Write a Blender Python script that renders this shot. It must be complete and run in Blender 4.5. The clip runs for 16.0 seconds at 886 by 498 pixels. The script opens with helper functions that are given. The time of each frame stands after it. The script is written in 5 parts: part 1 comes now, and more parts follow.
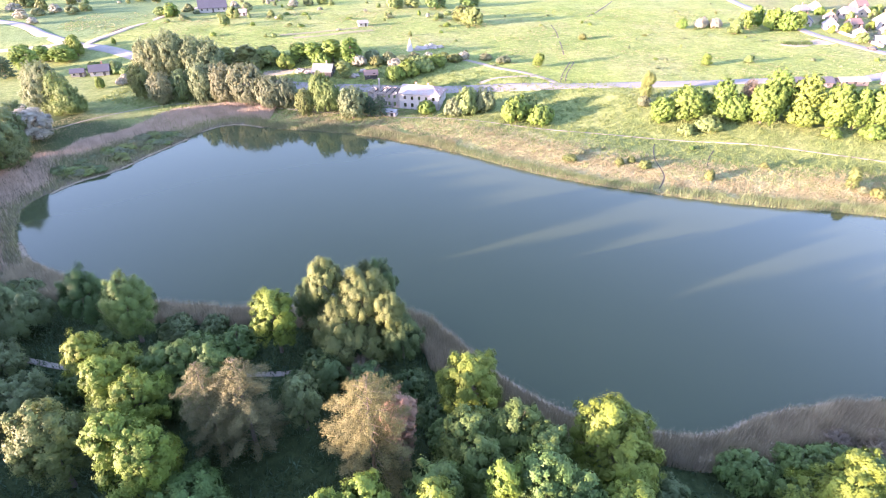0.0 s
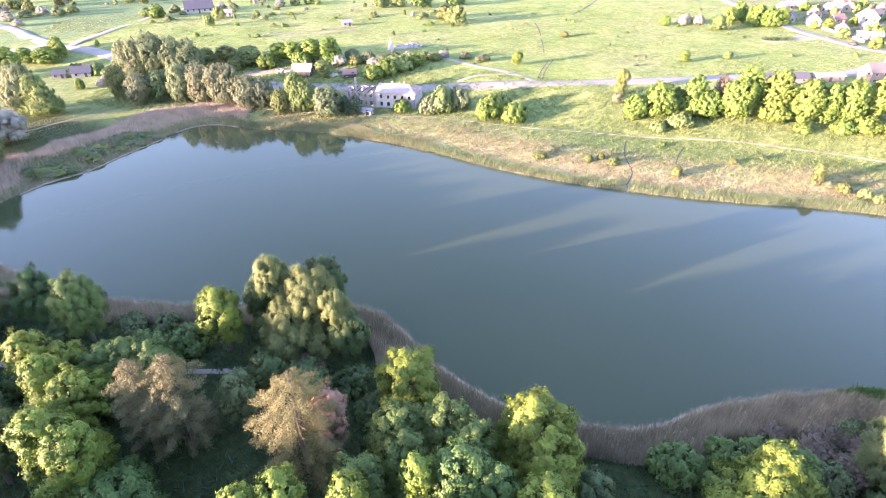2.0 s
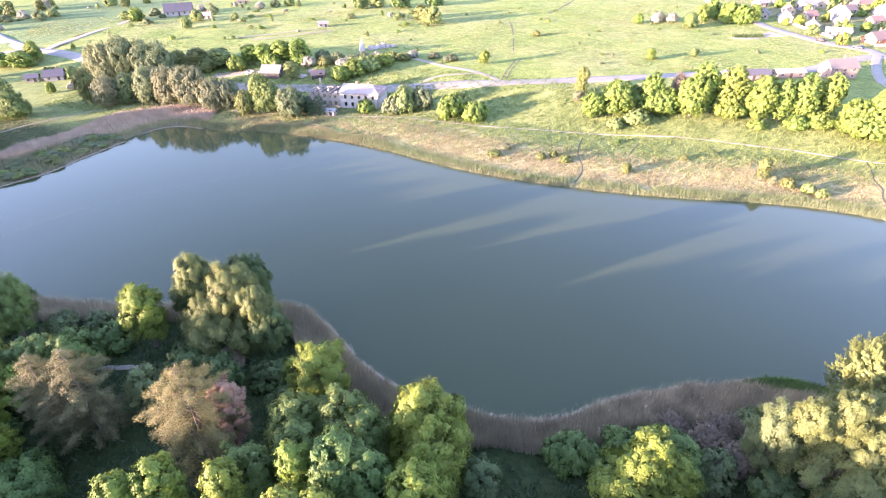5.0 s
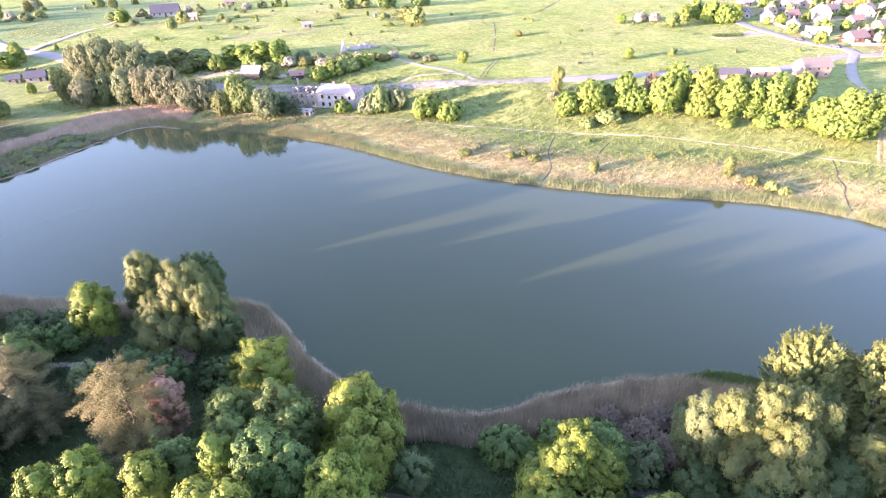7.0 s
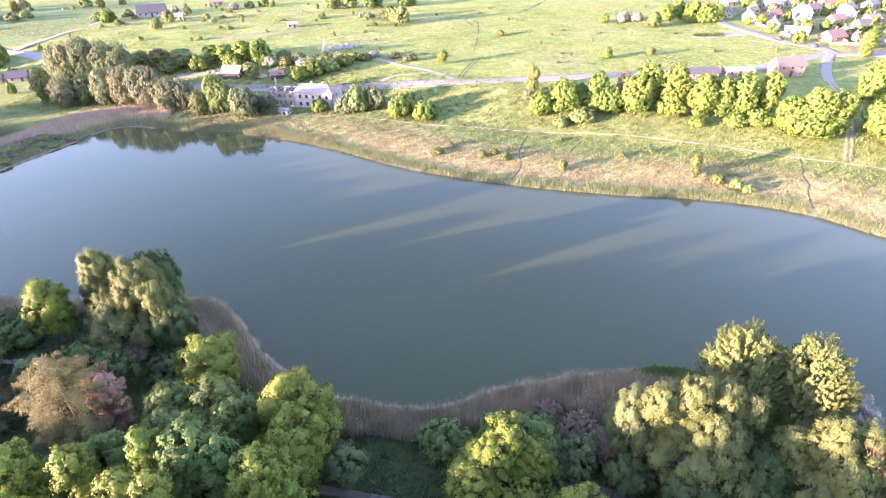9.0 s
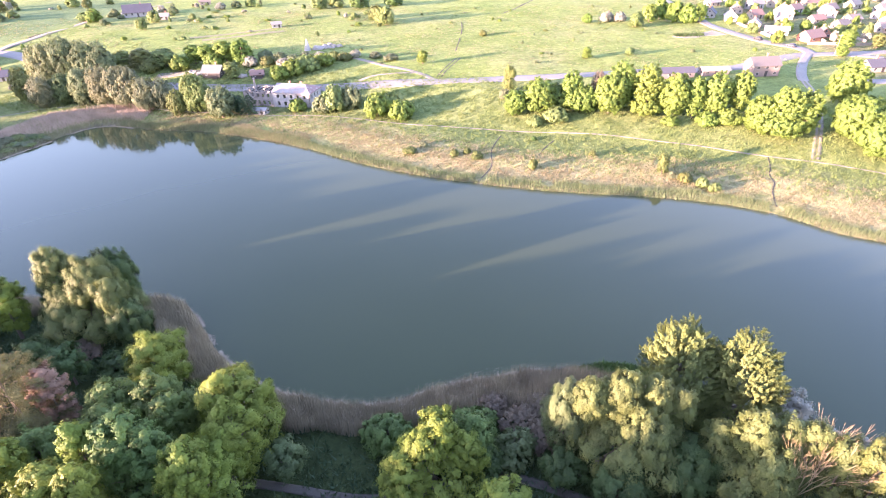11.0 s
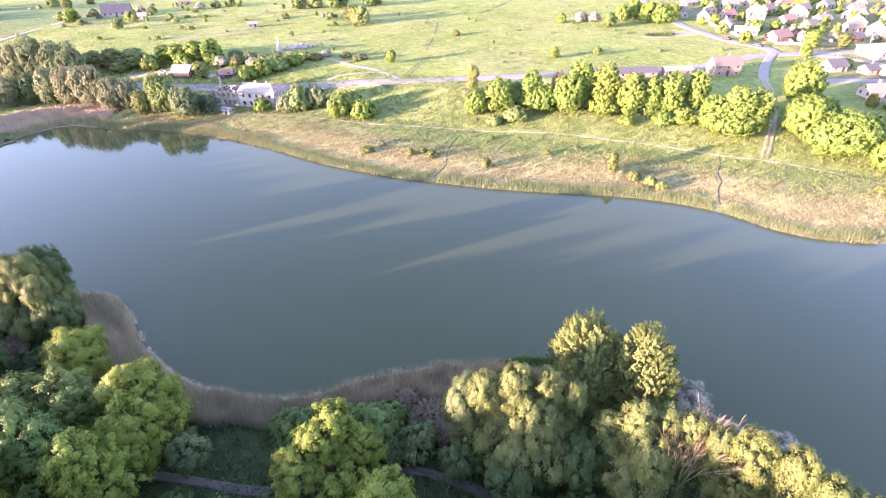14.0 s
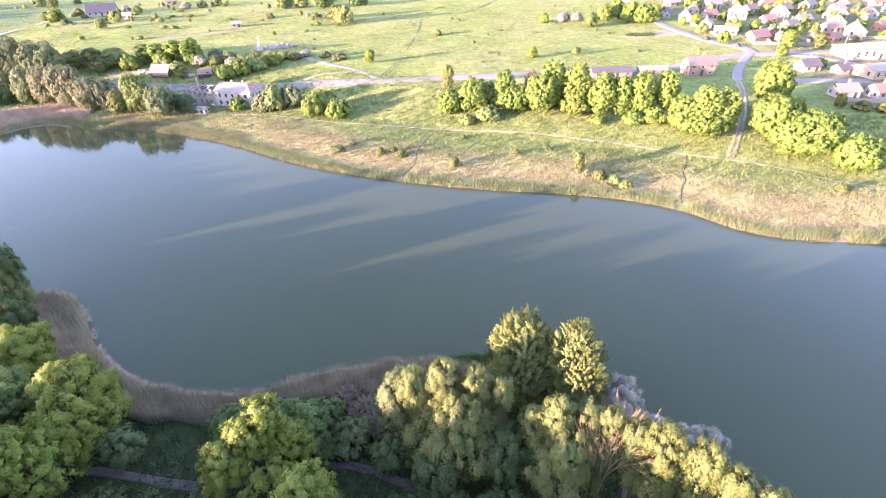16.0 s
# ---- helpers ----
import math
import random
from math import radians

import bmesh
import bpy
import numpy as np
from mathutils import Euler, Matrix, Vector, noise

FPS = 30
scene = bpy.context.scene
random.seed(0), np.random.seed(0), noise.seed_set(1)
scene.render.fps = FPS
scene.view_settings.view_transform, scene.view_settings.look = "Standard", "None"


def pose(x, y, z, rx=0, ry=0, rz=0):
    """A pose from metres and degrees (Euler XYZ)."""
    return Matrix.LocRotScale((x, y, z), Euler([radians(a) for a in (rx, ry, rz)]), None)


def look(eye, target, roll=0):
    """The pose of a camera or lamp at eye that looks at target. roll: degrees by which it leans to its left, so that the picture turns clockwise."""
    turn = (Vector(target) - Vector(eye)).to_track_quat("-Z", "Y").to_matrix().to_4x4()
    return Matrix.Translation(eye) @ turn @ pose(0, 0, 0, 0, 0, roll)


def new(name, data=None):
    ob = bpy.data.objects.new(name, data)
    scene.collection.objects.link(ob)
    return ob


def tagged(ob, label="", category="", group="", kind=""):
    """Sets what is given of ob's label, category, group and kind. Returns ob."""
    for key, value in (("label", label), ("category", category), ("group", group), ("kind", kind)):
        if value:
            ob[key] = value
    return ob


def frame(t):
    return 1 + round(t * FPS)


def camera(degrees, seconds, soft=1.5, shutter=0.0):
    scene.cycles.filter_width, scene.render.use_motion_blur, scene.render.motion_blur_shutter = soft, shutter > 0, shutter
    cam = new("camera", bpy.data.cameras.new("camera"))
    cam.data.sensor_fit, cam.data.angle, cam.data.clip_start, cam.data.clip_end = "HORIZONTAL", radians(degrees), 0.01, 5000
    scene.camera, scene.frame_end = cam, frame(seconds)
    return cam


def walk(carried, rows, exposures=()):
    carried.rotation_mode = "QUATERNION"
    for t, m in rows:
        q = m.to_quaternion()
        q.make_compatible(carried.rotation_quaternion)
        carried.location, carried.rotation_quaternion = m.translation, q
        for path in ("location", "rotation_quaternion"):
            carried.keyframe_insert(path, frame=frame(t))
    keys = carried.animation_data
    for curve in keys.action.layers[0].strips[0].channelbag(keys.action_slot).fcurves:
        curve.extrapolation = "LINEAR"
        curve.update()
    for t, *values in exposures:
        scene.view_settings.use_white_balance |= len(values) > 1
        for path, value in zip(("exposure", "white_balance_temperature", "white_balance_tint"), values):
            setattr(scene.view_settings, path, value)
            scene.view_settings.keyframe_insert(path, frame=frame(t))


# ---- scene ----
cam = camera(80.6, 16.0, soft=1.0)
METRES, EYE, TILT, LEAN, TURN = 65.0, 59.2, -32.3, 0.0, 0.0
ROWS = [
    (0.0, 0.0, 0.0, 0.0, 0.0, 0.0, -0.0),
    (0.5, 0.0295, -0.0007, -0.0016, 0.01, -0.03, 0.08),
    (1.0, 0.0634, -0.0025, -0.0032, 0.04, -0.05, 0.19),
    (1.5, 0.0962, -0.0047, -0.0046, 0.1, -0.08, 0.29),
    (2.0, 0.1318, -0.0076, -0.0062, 0.13, -0.09, 0.41),
    (2.5, 0.1646, -0.0108, -0.0082, 0.18, -0.08, 0.52),
    (3.0, 0.2, -0.0147, -0.0103, 0.22, -0.09, 0.64),
    (3.5, 0.2323, -0.0186, -0.0122, 0.24, -0.1, 0.72),
    (4.0, 0.2663, -0.0228, -0.0145, 0.24, -0.09, 0.8),
    (6.5, 0.4221, -0.0418, -0.0255, 0.18, -0.05, 1.09),
    (7.0, 0.4535, -0.0457, -0.028, 0.15, -0.05, 1.13),
    (7.5, 0.4819, -0.0492, -0.0303, 0.12, -0.05, 1.16),
    (8.0, 0.5128, -0.053, -0.0327, 0.07, -0.05, 1.2),
    (8.5, 0.5406, -0.0564, -0.035, 0.01, -0.05, 1.24),
    (9.0, 0.571, -0.0602, -0.0375, -0.02, -0.06, 1.25),
    (11.5, 0.7129, -0.0766, -0.0486, -0.3, -0.05, 1.37),
    (12.0, 0.7436, -0.0797, -0.0506, -0.34, -0.05, 1.39),
    (12.5, 0.7726, -0.0824, -0.0525, -0.39, -0.05, 1.41),
    (13.0, 0.8041, -0.0856, -0.0544, -0.44, -0.06, 1.42),
    (13.5, 0.8335, -0.0887, -0.0563, -0.48, -0.07, 1.45),
    (14.0, 0.8656, -0.0921, -0.0585, -0.53, -0.07, 1.44),
    (14.5, 0.8953, -0.0952, -0.0606, -0.59, -0.07, 1.45),
    (15.0, 0.9282, -0.0986, -0.0626, -0.63, -0.1, 1.47),
    (15.5, 0.9586, -0.102, -0.0643, -0.68, -0.11, 1.47),
    (16.0, 0.9919, -0.1055, -0.0665, -0.71, -0.1, 1.49),
]
walk(cam, [(t, pose(0, 0, EYE, TILT, LEAN, TURN) @ pose(METRES * x, METRES * y, METRES * z, 90 + pitch, roll, yaw)) for t, x, y, z, yaw, pitch, roll in ROWS],
     [(0.0, 3.24, 6510, 46), (4.0, 3.24, 6550, 47), (9.0, 3.21, 6700, 50), (16.0, 3.18, 6800, 51)])

# ---- light: low evening sun from behind the near trees, clear sky ----
SUN_AZ, SUN_EL = 22.5, 7.3          # heading of the shadows from +x, height of the sun
heading = Vector((math.cos(radians(SUN_AZ)) * math.cos(radians(SUN_EL)), math.sin(radians(SUN_AZ)) * math.cos(radians(SUN_EL)), -math.sin(radians(SUN_EL))))
sun = new("sun", bpy.data.lights.new("sun", "SUN"))
sun.data.energy, sun.data.angle, sun.data.color = 4.7, radians(0.8), (1.0, 0.82, 0.61)
sun.matrix_world = look((0, 0, 300), Vector((0, 0, 300)) + heading)
world = bpy.data.worlds.new("sky")
scene.world = world
world.use_nodes = True
wn, wl = world.node_tree.nodes, world.node_tree.links
sky = wn.new("ShaderNodeTexSky")
sky.sky_type, sky.sun_disc = "NISHITA", False
sky.sun_elevation, sky.sun_rotation = radians(SUN_EL), radians(270 - SUN_AZ)
sky.air_density, sky.dust_density, sky.ozone_density = 1.2, 0.8, 2.45
wl.new(sky.outputs[0], wn["Background"].inputs[0])
wn["Background"].inputs[1].default_value = 0.22


# ---- materials ----
def nodes_of(name):
    m = bpy.data.materials.new(name)
    m.use_nodes = True
    return m, m.node_tree.nodes, m.node_tree.links


def ramp(n, l, fac, stops):
    r = n.new("ShaderNodeValToRGB")
    while len(r.color_ramp.elements) < len(stops):
        r.color_ramp.elements.new(0.5)
    for e, (p, c) in zip(r.color_ramp.elements, stops):
        e.position, e.color = p, (*c, 1)
    l.new(fac, r.inputs[0])
    return r.outputs[0]


def noise_of(n, l, scale, detail=4, rough=0.6, vec=None):
    t = n.new("ShaderNodeTexNoise")
    t.inputs["Scale"].default_value, t.inputs["Detail"].default_value, t.inputs["Roughness"].default_value = scale, detail, rough
    if vec is None:
        vec = n.new("ShaderNodeTexCoord").outputs["Object"]
    l.new(vec, t.inputs["Vector"])
    return t.outputs["Fac"]


def mix_of(n, l, fac, a, b, how="MIX"):
    m = n.new("ShaderNodeMix")
    m.data_type, m.blend_type = "RGBA", how
    for sock, v in ((m.inputs[0], fac), (m.inputs[6], a), (m.inputs[7], b)):
        if isinstance(v, (int, float)):
            sock.default_value = v
        elif isinstance(v, tuple):
            sock.default_value = (*v, 1)
        else:
            l.new(v, sock)
    return m.outputs[2]


def bump_of(n, l, height, strength, distance):
    b = n.new("ShaderNodeBump")
    b.inputs["Strength"].default_value, b.inputs["Distance"].default_value = strength, distance
    l.new(height, b.inputs["Height"])
    return b.outputs[0]


def plain(name, a, b, scale=3.0, rough=0.8, bump=0.3, dist=0.02, metal=0.0, stain=None):
    """A worn surface: two colours through noise at two scales, with fine relief."""
    m, n, l = nodes_of(name)
    s = n["Principled BSDF"]
    big, fine = noise_of(n, l, scale * 0.25, 3), noise_of(n, l, scale * 3, 6, 0.7)
    c = mix_of(n, l, big, a, b)
    c = mix_of(n, l, 0.55, c, ramp(n, l, fine, [(0.25, (0.55, 0.55, 0.55)), (0.75, (1.25, 1.25, 1.25))]), "MULTIPLY")
    if stain:
        c = mix_of(n, l, ramp(n, l, noise_of(n, l, scale * 0.6, 5, 0.7), [(0.52, (0, 0, 0)), (0.66, (1, 1, 1))]), c, stain)
    l.new(c, s.inputs["Base Color"])
    s.inputs["Roughness"].default_value, s.inputs["Metallic"].default_value = rough, metal
    l.new(bump_of(n, l, fine, bump, dist), s.inputs["Normal"])
    return m


def leafy(name, a, b, through_light=0.22, spread=0.5):
    """Leaves: each leaf its own shade between a and b, each plant its own hue, some light passing through."""
    m, n, l = nodes_of(name)
    s = n["Principled BSDF"]
    geo, info = n.new("ShaderNodeNewGeometry"), n.new("ShaderNodeObjectInfo")
    even = n.new("ShaderNodeMapRange")
    even.inputs[3].default_value, even.inputs[4].default_value = 0.32, 0.68
    l.new(geo.outputs["Random Per Island"], even.inputs[0])
    c = mix_of(n, l, even.outputs[0], a, b)
    patch = ramp(n, l, noise_of(n, l, 0.35, 3), [(0.3, (1 - spread * 0.5,) * 3), (0.7, (1 + spread * 0.35,) * 3)])
    c = mix_of(n, l, 1.0, c, patch, "MULTIPLY")
    h = n.new("ShaderNodeHueSaturation")
    mr = n.new("ShaderNodeMapRange")
    mr.inputs[3].default_value, mr.inputs[4].default_value = 0.485, 0.515
    l.new(info.outputs["Random"], mr.inputs[0])
    l.new(mr.outputs[0], h.inputs["Hue"])
    l.new(c, h.inputs["Color"])
    l.new(h.outputs[0], s.inputs["Base Color"])
    s.inputs["Roughness"].default_value = 0.6
    s.inputs["Specular IOR Level"].default_value = 0.25
    tr = n.new("ShaderNodeBsdfTranslucent")
    l.new(h.outputs[0], tr.inputs[0])
    mx = n.new("ShaderNodeMixShader")
    mx.inputs[0].default_value = through_light
    l.new(s.outputs[0], mx.inputs[1])
    l.new(tr.outputs[0], mx.inputs[2])
    l.new(mx.outputs[0], n["Material Output"].inputs[0])
    return m


LEAF = {
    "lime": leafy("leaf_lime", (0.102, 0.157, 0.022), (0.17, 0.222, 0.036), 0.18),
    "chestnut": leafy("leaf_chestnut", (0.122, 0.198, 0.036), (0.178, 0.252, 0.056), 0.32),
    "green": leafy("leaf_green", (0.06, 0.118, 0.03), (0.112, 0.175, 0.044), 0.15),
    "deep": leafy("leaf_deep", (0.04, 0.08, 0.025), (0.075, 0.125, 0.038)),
    # high through-light in budding and catkin stands in for distance haze
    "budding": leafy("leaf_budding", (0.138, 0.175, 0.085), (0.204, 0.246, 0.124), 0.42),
    # paler green for the far bank, its sun and haze in the colour
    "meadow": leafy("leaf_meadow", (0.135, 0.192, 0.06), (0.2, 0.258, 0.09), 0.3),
    "teal": leafy("leaf_teal", (0.075, 0.115, 0.045), (0.13, 0.17, 0.065)),
    "olive": leafy("leaf_olive", (0.104, 0.128, 0.038), (0.15, 0.17, 0.054)),
    "silver": leafy("leaf_silver", (0.135, 0.182, 0.054), (0.195, 0.242, 0.078), 0.34),
    "willow": leafy("leaf_willow", (0.082, 0.108, 0.028), (0.124, 0.148, 0.042), 0.18),
    "larch": leafy("leaf_larch", (0.122, 0.12, 0.042), (0.175, 0.168, 0.062)),
    "rust": leafy("leaf_rust", (0.1, 0.096, 0.041), (0.148, 0.139, 0.06)),
    "plum": leafy("leaf_plum", (0.25, 0.145, 0.1), (0.34, 0.205, 0.145)),
    "catkin": leafy("leaf_catkin", (0.146, 0.166, 0.09), (0.21, 0.232, 0.13), 0.42),
    "bloom": leafy("leaf_bloom", (0.26, 0.258, 0.19), (0.38, 0.37, 0.29), 0.3),
    "grey": leafy("leaf_grey", (0.29, 0.28, 0.225), (0.40, 0.385, 0.315), 0.3),
    "twig": leafy("leaf_twig", (0.145, 0.11, 0.074), (0.225, 0.175, 0.12)),
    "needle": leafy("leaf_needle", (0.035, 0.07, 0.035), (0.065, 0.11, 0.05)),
    "reed": leafy("reed_dead", (0.23, 0.182, 0.122), (0.44, 0.352, 0.245), 0.12),
    "plume": leafy("reed_plume", (0.25, 0.198, 0.14), (0.37, 0.3, 0.22), 0.2),
    "reed_pink": leafy("reed_pink", (0.34, 0.25, 0.19), (0.5, 0.385, 0.3), 0.16),
    "sedge": leafy("sedge_dull", (0.17, 0.165, 0.085), (0.27, 0.25, 0.14), 0.12),
    "reed_green": leafy("reed_green", (0.098, 0.14, 0.058), (0.146, 0.188, 0.084), 0.15),
    "straw": leafy("straw", (0.28, 0.22, 0.145), (0.40, 0.325, 0.225), 0.15),
    "hay": leafy("hay", (0.248, 0.216, 0.114), (0.312, 0.273, 0.151), 0.3),
    "grass": leafy("grass_blade", (0.122, 0.17, 0.05), (0.174, 0.218, 0.072), 0.3),
}
BARK = plain("bark", (0.10, 0.075, 0.055), (0.17, 0.14, 0.11), 6, 0.9, 0.6, 0.04)
TWIGS = plain("reddish_twigs", (0.23, 0.172, 0.09), (0.33, 0.25, 0.14), 6, 0.9, 0.4, 0.02)
ASPHALT = plain("worn_asphalt", (0.165, 0.152, 0.138), (0.235, 0.218, 0.198), 0.8, 0.85, 0.3, 0.01)
SAND = plain("trodden_sand", (0.195, 0.168, 0.125), (0.27, 0.235, 0.182), 1.5, 0.95, 0.4, 0.03)
DRYSOIL = plain("dry_tilled_soil", (0.15, 0.142, 0.072), (0.205, 0.19, 0.1), 1.5, 0.95, 0.5, 0.05)
SOIL = plain("dark_soil", (0.05, 0.043, 0.033), (0.085, 0.073, 0.056), 1.5, 0.95, 0.5, 0.05)
WHITEWASH = plain("old_whitewash", (0.32, 0.29, 0.268), (0.43, 0.392, 0.365), 1.2, 0.85, 0.3, 0.02, stain=(0.42, 0.36, 0.32))
WHITE = plain("white_render", (0.27, 0.258, 0.245), (0.36, 0.345, 0.33), 1.0, 0.8, 0.15, 0.01)
CREAM = plain("cream_render", (0.26, 0.222, 0.18), (0.345, 0.30, 0.245), 1.0, 0.8, 0.15, 0.01)
PINK = plain("pinkish_brick_wall", (0.2, 0.15, 0.13), (0.265, 0.202, 0.178), 2.0, 0.85, 0.3, 0.02)
BRICK = plain("red_brick_wall", (0.30, 0.13, 0.09), (0.40, 0.19, 0.13), 2.0, 0.85, 0.3, 0.02)
RUINWALL = plain("bare_ruined_wall", (0.2, 0.165, 0.145), (0.36, 0.315, 0.285), 1.1, 0.9, 0.5, 0.04, stain=(0.13, 0.105, 0.09))
DARKWOOD = plain("dark_boards", (0.035, 0.031, 0.03), (0.065, 0.056, 0.05), 3.0, 0.85, 0.4, 0.03)
ASBESTOS = plain("grey_sheet_roof", (0.19, 0.19, 0.175), (0.27, 0.27, 0.25), 1.0, 0.7, 0.3, 0.03)
PALEROOF = plain("pale_sheet_roof", (0.205, 0.19, 0.18), (0.285, 0.268, 0.255), 0.8, 0.8, 0.3, 0.03, stain=(0.30, 0.23, 0.20))
REDROOF = plain("red_tile_roof", (0.165, 0.1, 0.083), (0.225, 0.142, 0.118), 1.5, 0.75, 0.5, 0.04)
BROWNROOF = plain("brown_tile_roof", (0.115, 0.097, 0.086), (0.165, 0.14, 0.125), 1.5, 0.75, 0.5, 0.04)
TANROOF = plain("tan_sheet_roof", (0.18, 0.138, 0.11), (0.255, 0.2, 0.162), 1.0, 0.7, 0.3, 0.03)
PATCHROOF = plain("patched_pale_roof", (0.2, 0.18, 0.168), (0.34, 0.31, 0.29), 0.8, 0.8, 0.4, 0.03, stain=(0.28, 0.19, 0.17))
RUSTROOF = plain("rusty_roof", (0.22, 0.11, 0.095), (0.31, 0.18, 0.155), 1.0, 0.8, 0.4, 0.03, stain=(0.42, 0.39, 0.37))
VIOLETROOF = plain("violet_grey_roof", (0.06, 0.057, 0.068), (0.095, 0.09, 0.104), 1.0, 0.85, 0.3, 0.02)
BLUEROOF = plain("bluish_metal_roof", (0.05, 0.05, 0.064), (0.08, 0.078, 0.098), 1.0, 0.8, 0.2, 0.02)
DARK = plain("dark_glass", (0.02, 0.022, 0.026), (0.035, 0.038, 0.042), 2.0, 0.12, 0.0)
RUBBLE = plain("pale_rubble", (0.22, 0.2, 0.182), (0.32, 0.295, 0.27), 2.0, 0.9, 0.5, 0.05)
PATINA = plain("greenish_sheet_roof", (0.085, 0.105, 0.10), (0.13, 0.155, 0.145), 1.0, 0.75, 0.3, 0.03)
TIMBER = plain("grey_timber", (0.26, 0.22, 0.18), (0.36, 0.31, 0.26), 3.0, 0.9, 0.4, 0.02)


def water_material():
    m, n, l = nodes_of("turbid_water")
    s = n["Principled BSDF"]
    murk = ramp(n, l, noise_of(n, l, 0.012, 3), [(0.3, (0.034, 0.046, 0.021)), (0.7, (0.043, 0.055, 0.0265))])
    l.new(murk, s.inputs["Base Color"])
    s.inputs["Roughness"].default_value = 0.07
    s.inputs["IOR"].default_value = 1.295
    rip = mix_of(n, l, 0.5, noise_of(n, l, 1.6, 3), noise_of(n, l, 0.35, 2))
    l.new(bump_of(n, l, rip, 0.05, 0.05), s.inputs["Normal"])
    return m


def ground_material():
    """Meadow, dry sedge and lawn, by the plan's own zones; the near trees' shade is painted into the lawn."""
    m, n, l = nodes_of("meadow_ground")
    s = n["Principled BSDF"]
    dry, lush, bare, near_shade, crop = [n.new("ShaderNodeAttribute") for _ in range(5)]
    dry.attribute_name, lush.attribute_name, bare.attribute_name, near_shade.attribute_name, crop.attribute_name = "dry", "lush", "bare", "near_shade", "crop"
    big, mid, fine = noise_of(n, l, 0.018, 5, 0.65), noise_of(n, l, 0.11, 5, 0.65), noise_of(n, l, 1.3, 6, 0.75)
    meadow = ramp(n, l, big, [(0.30, (0.148, 0.204, 0.061)), (0.50, (0.19, 0.233, 0.083)), (0.70, (0.236, 0.247, 0.118))])
    meadow = mix_of(n, l, 0.6, meadow, ramp(n, l, mid, [(0.3, (0.55, 0.66, 0.5)), (0.7, (1.25, 1.2, 1.15))]), "MULTIPLY")
    green = ramp(n, l, mid, [(0.3, (0.125, 0.168, 0.055)), (0.7, (0.205, 0.232, 0.092))])
    straw = ramp(n, l, mid, [(0.28, (0.235, 0.22, 0.10)), (0.5, (0.31, 0.278, 0.145)), (0.75, (0.37, 0.325, 0.185))])
    soil = ramp(n, l, fine, [(0.3, (0.12, 0.10, 0.075)), (0.7, (0.20, 0.165, 0.13))])
    c = mix_of(n, l, lush.outputs["Fac"], meadow, green)
    c = mix_of(n, l, crop.outputs["Fac"], c, ramp(n, l, mid, [(0.3, (0.095, 0.146, 0.066)), (0.7, (0.122, 0.175, 0.082))]))
    # near trees' shade painted as a very dark green over the grass
    c = mix_of(n, l, near_shade.outputs["Fac"], c, ramp(n, l, mid, [(0.3, (0.026, 0.044, 0.016)), (0.7, (0.046, 0.068, 0.026))]))
    edge = n.new("ShaderNodeMath")
    edge.operation = "MULTIPLY"
    l.new(dry.outputs["Fac"], edge.inputs[0])
    l.new(ramp(n, l, noise_of(n, l, 0.22, 5, 0.7), [(0.32, (0.3, 0.3, 0.3)), (0.5, (1, 1, 1))]), edge.inputs[1])
    c = mix_of(n, l, edge.outputs[0], c, straw)
    c = mix_of(n, l, bare.outputs["Fac"], c, soil)
    c = mix_of(n, l, 0.8, c, ramp(n, l, fine, [(0.3, (0.55, 0.57, 0.53)), (0.75, (1.45, 1.42, 1.38))]), "MULTIPLY")
    c = mix_of(n, l, 0.6, c, ramp(n, l, noise_of(n, l, 0.42, 5, 0.7), [(0.32, (0.5, 0.58, 0.5)), (0.68, (1.42, 1.36, 1.36))]), "MULTIPLY")
    l.new(c, s.inputs["Base Color"])
    s.inputs["Roughness"].default_value = 0.95
    s.inputs["Specular IOR Level"].default_value = 0.1
    tall = mix_of(n, l, 0.35, noise_of(n, l, 2.2, 6, 0.75), mid)
    l.new(bump_of(n, l, tall, 1.0, 0.6), s.inputs["Normal"])
    return m


# ---- lay of the land ----
SHORE = [(-85, 88), (-91, 94), (-98, 104), (-102, 113), (-99, 126), (-92, 135), (-88, 146), (-82, 160), (-78, 170), (-69, 174), (-54, 169), (-42, 167), (-26, 163),
         (-2, 152), (24, 134), (44, 124), (71, 115), (105, 108), (122, 100), (135, 88), (159, 83), (230, 75), (300, 40), (280, -5), (200, -20),
         (140, 0), (107, 26), (99, 35), (92, 41), (76, 50), (63, 51), (48, 49), (36, 45), (26, 46), (17, 49), (8, 56), (0, 66), (-7, 71), (-34, 72), (-52, 74), (-72, 81)]


def smooth_loop(pts, k=5, closed=True):
    """Catmull-Rom through the points."""
    out, c = [], len(pts)
    P = [np.array(p, float) for p in pts]
    for i in range(c if closed else c - 1):
        a, b, d, e = (P[(i - 1) % c], P[i], P[(i + 1) % c], P[(i + 2) % c]) if closed else (P[max(i - 1, 0)], P[i], P[i + 1], P[min(i + 2, c - 1)])
        for s in range(k):
            t = s / k
            out.append(0.5 * (2 * b + (d - a) * t + (2 * a - 5 * b + 4 * d - e) * t * t + (3 * b - a - 3 * d + e) * t ** 3))
    if not closed:
        out.append(P[-1])
    return np.array(out)


LOOP = smooth_loop(SHORE, 4)


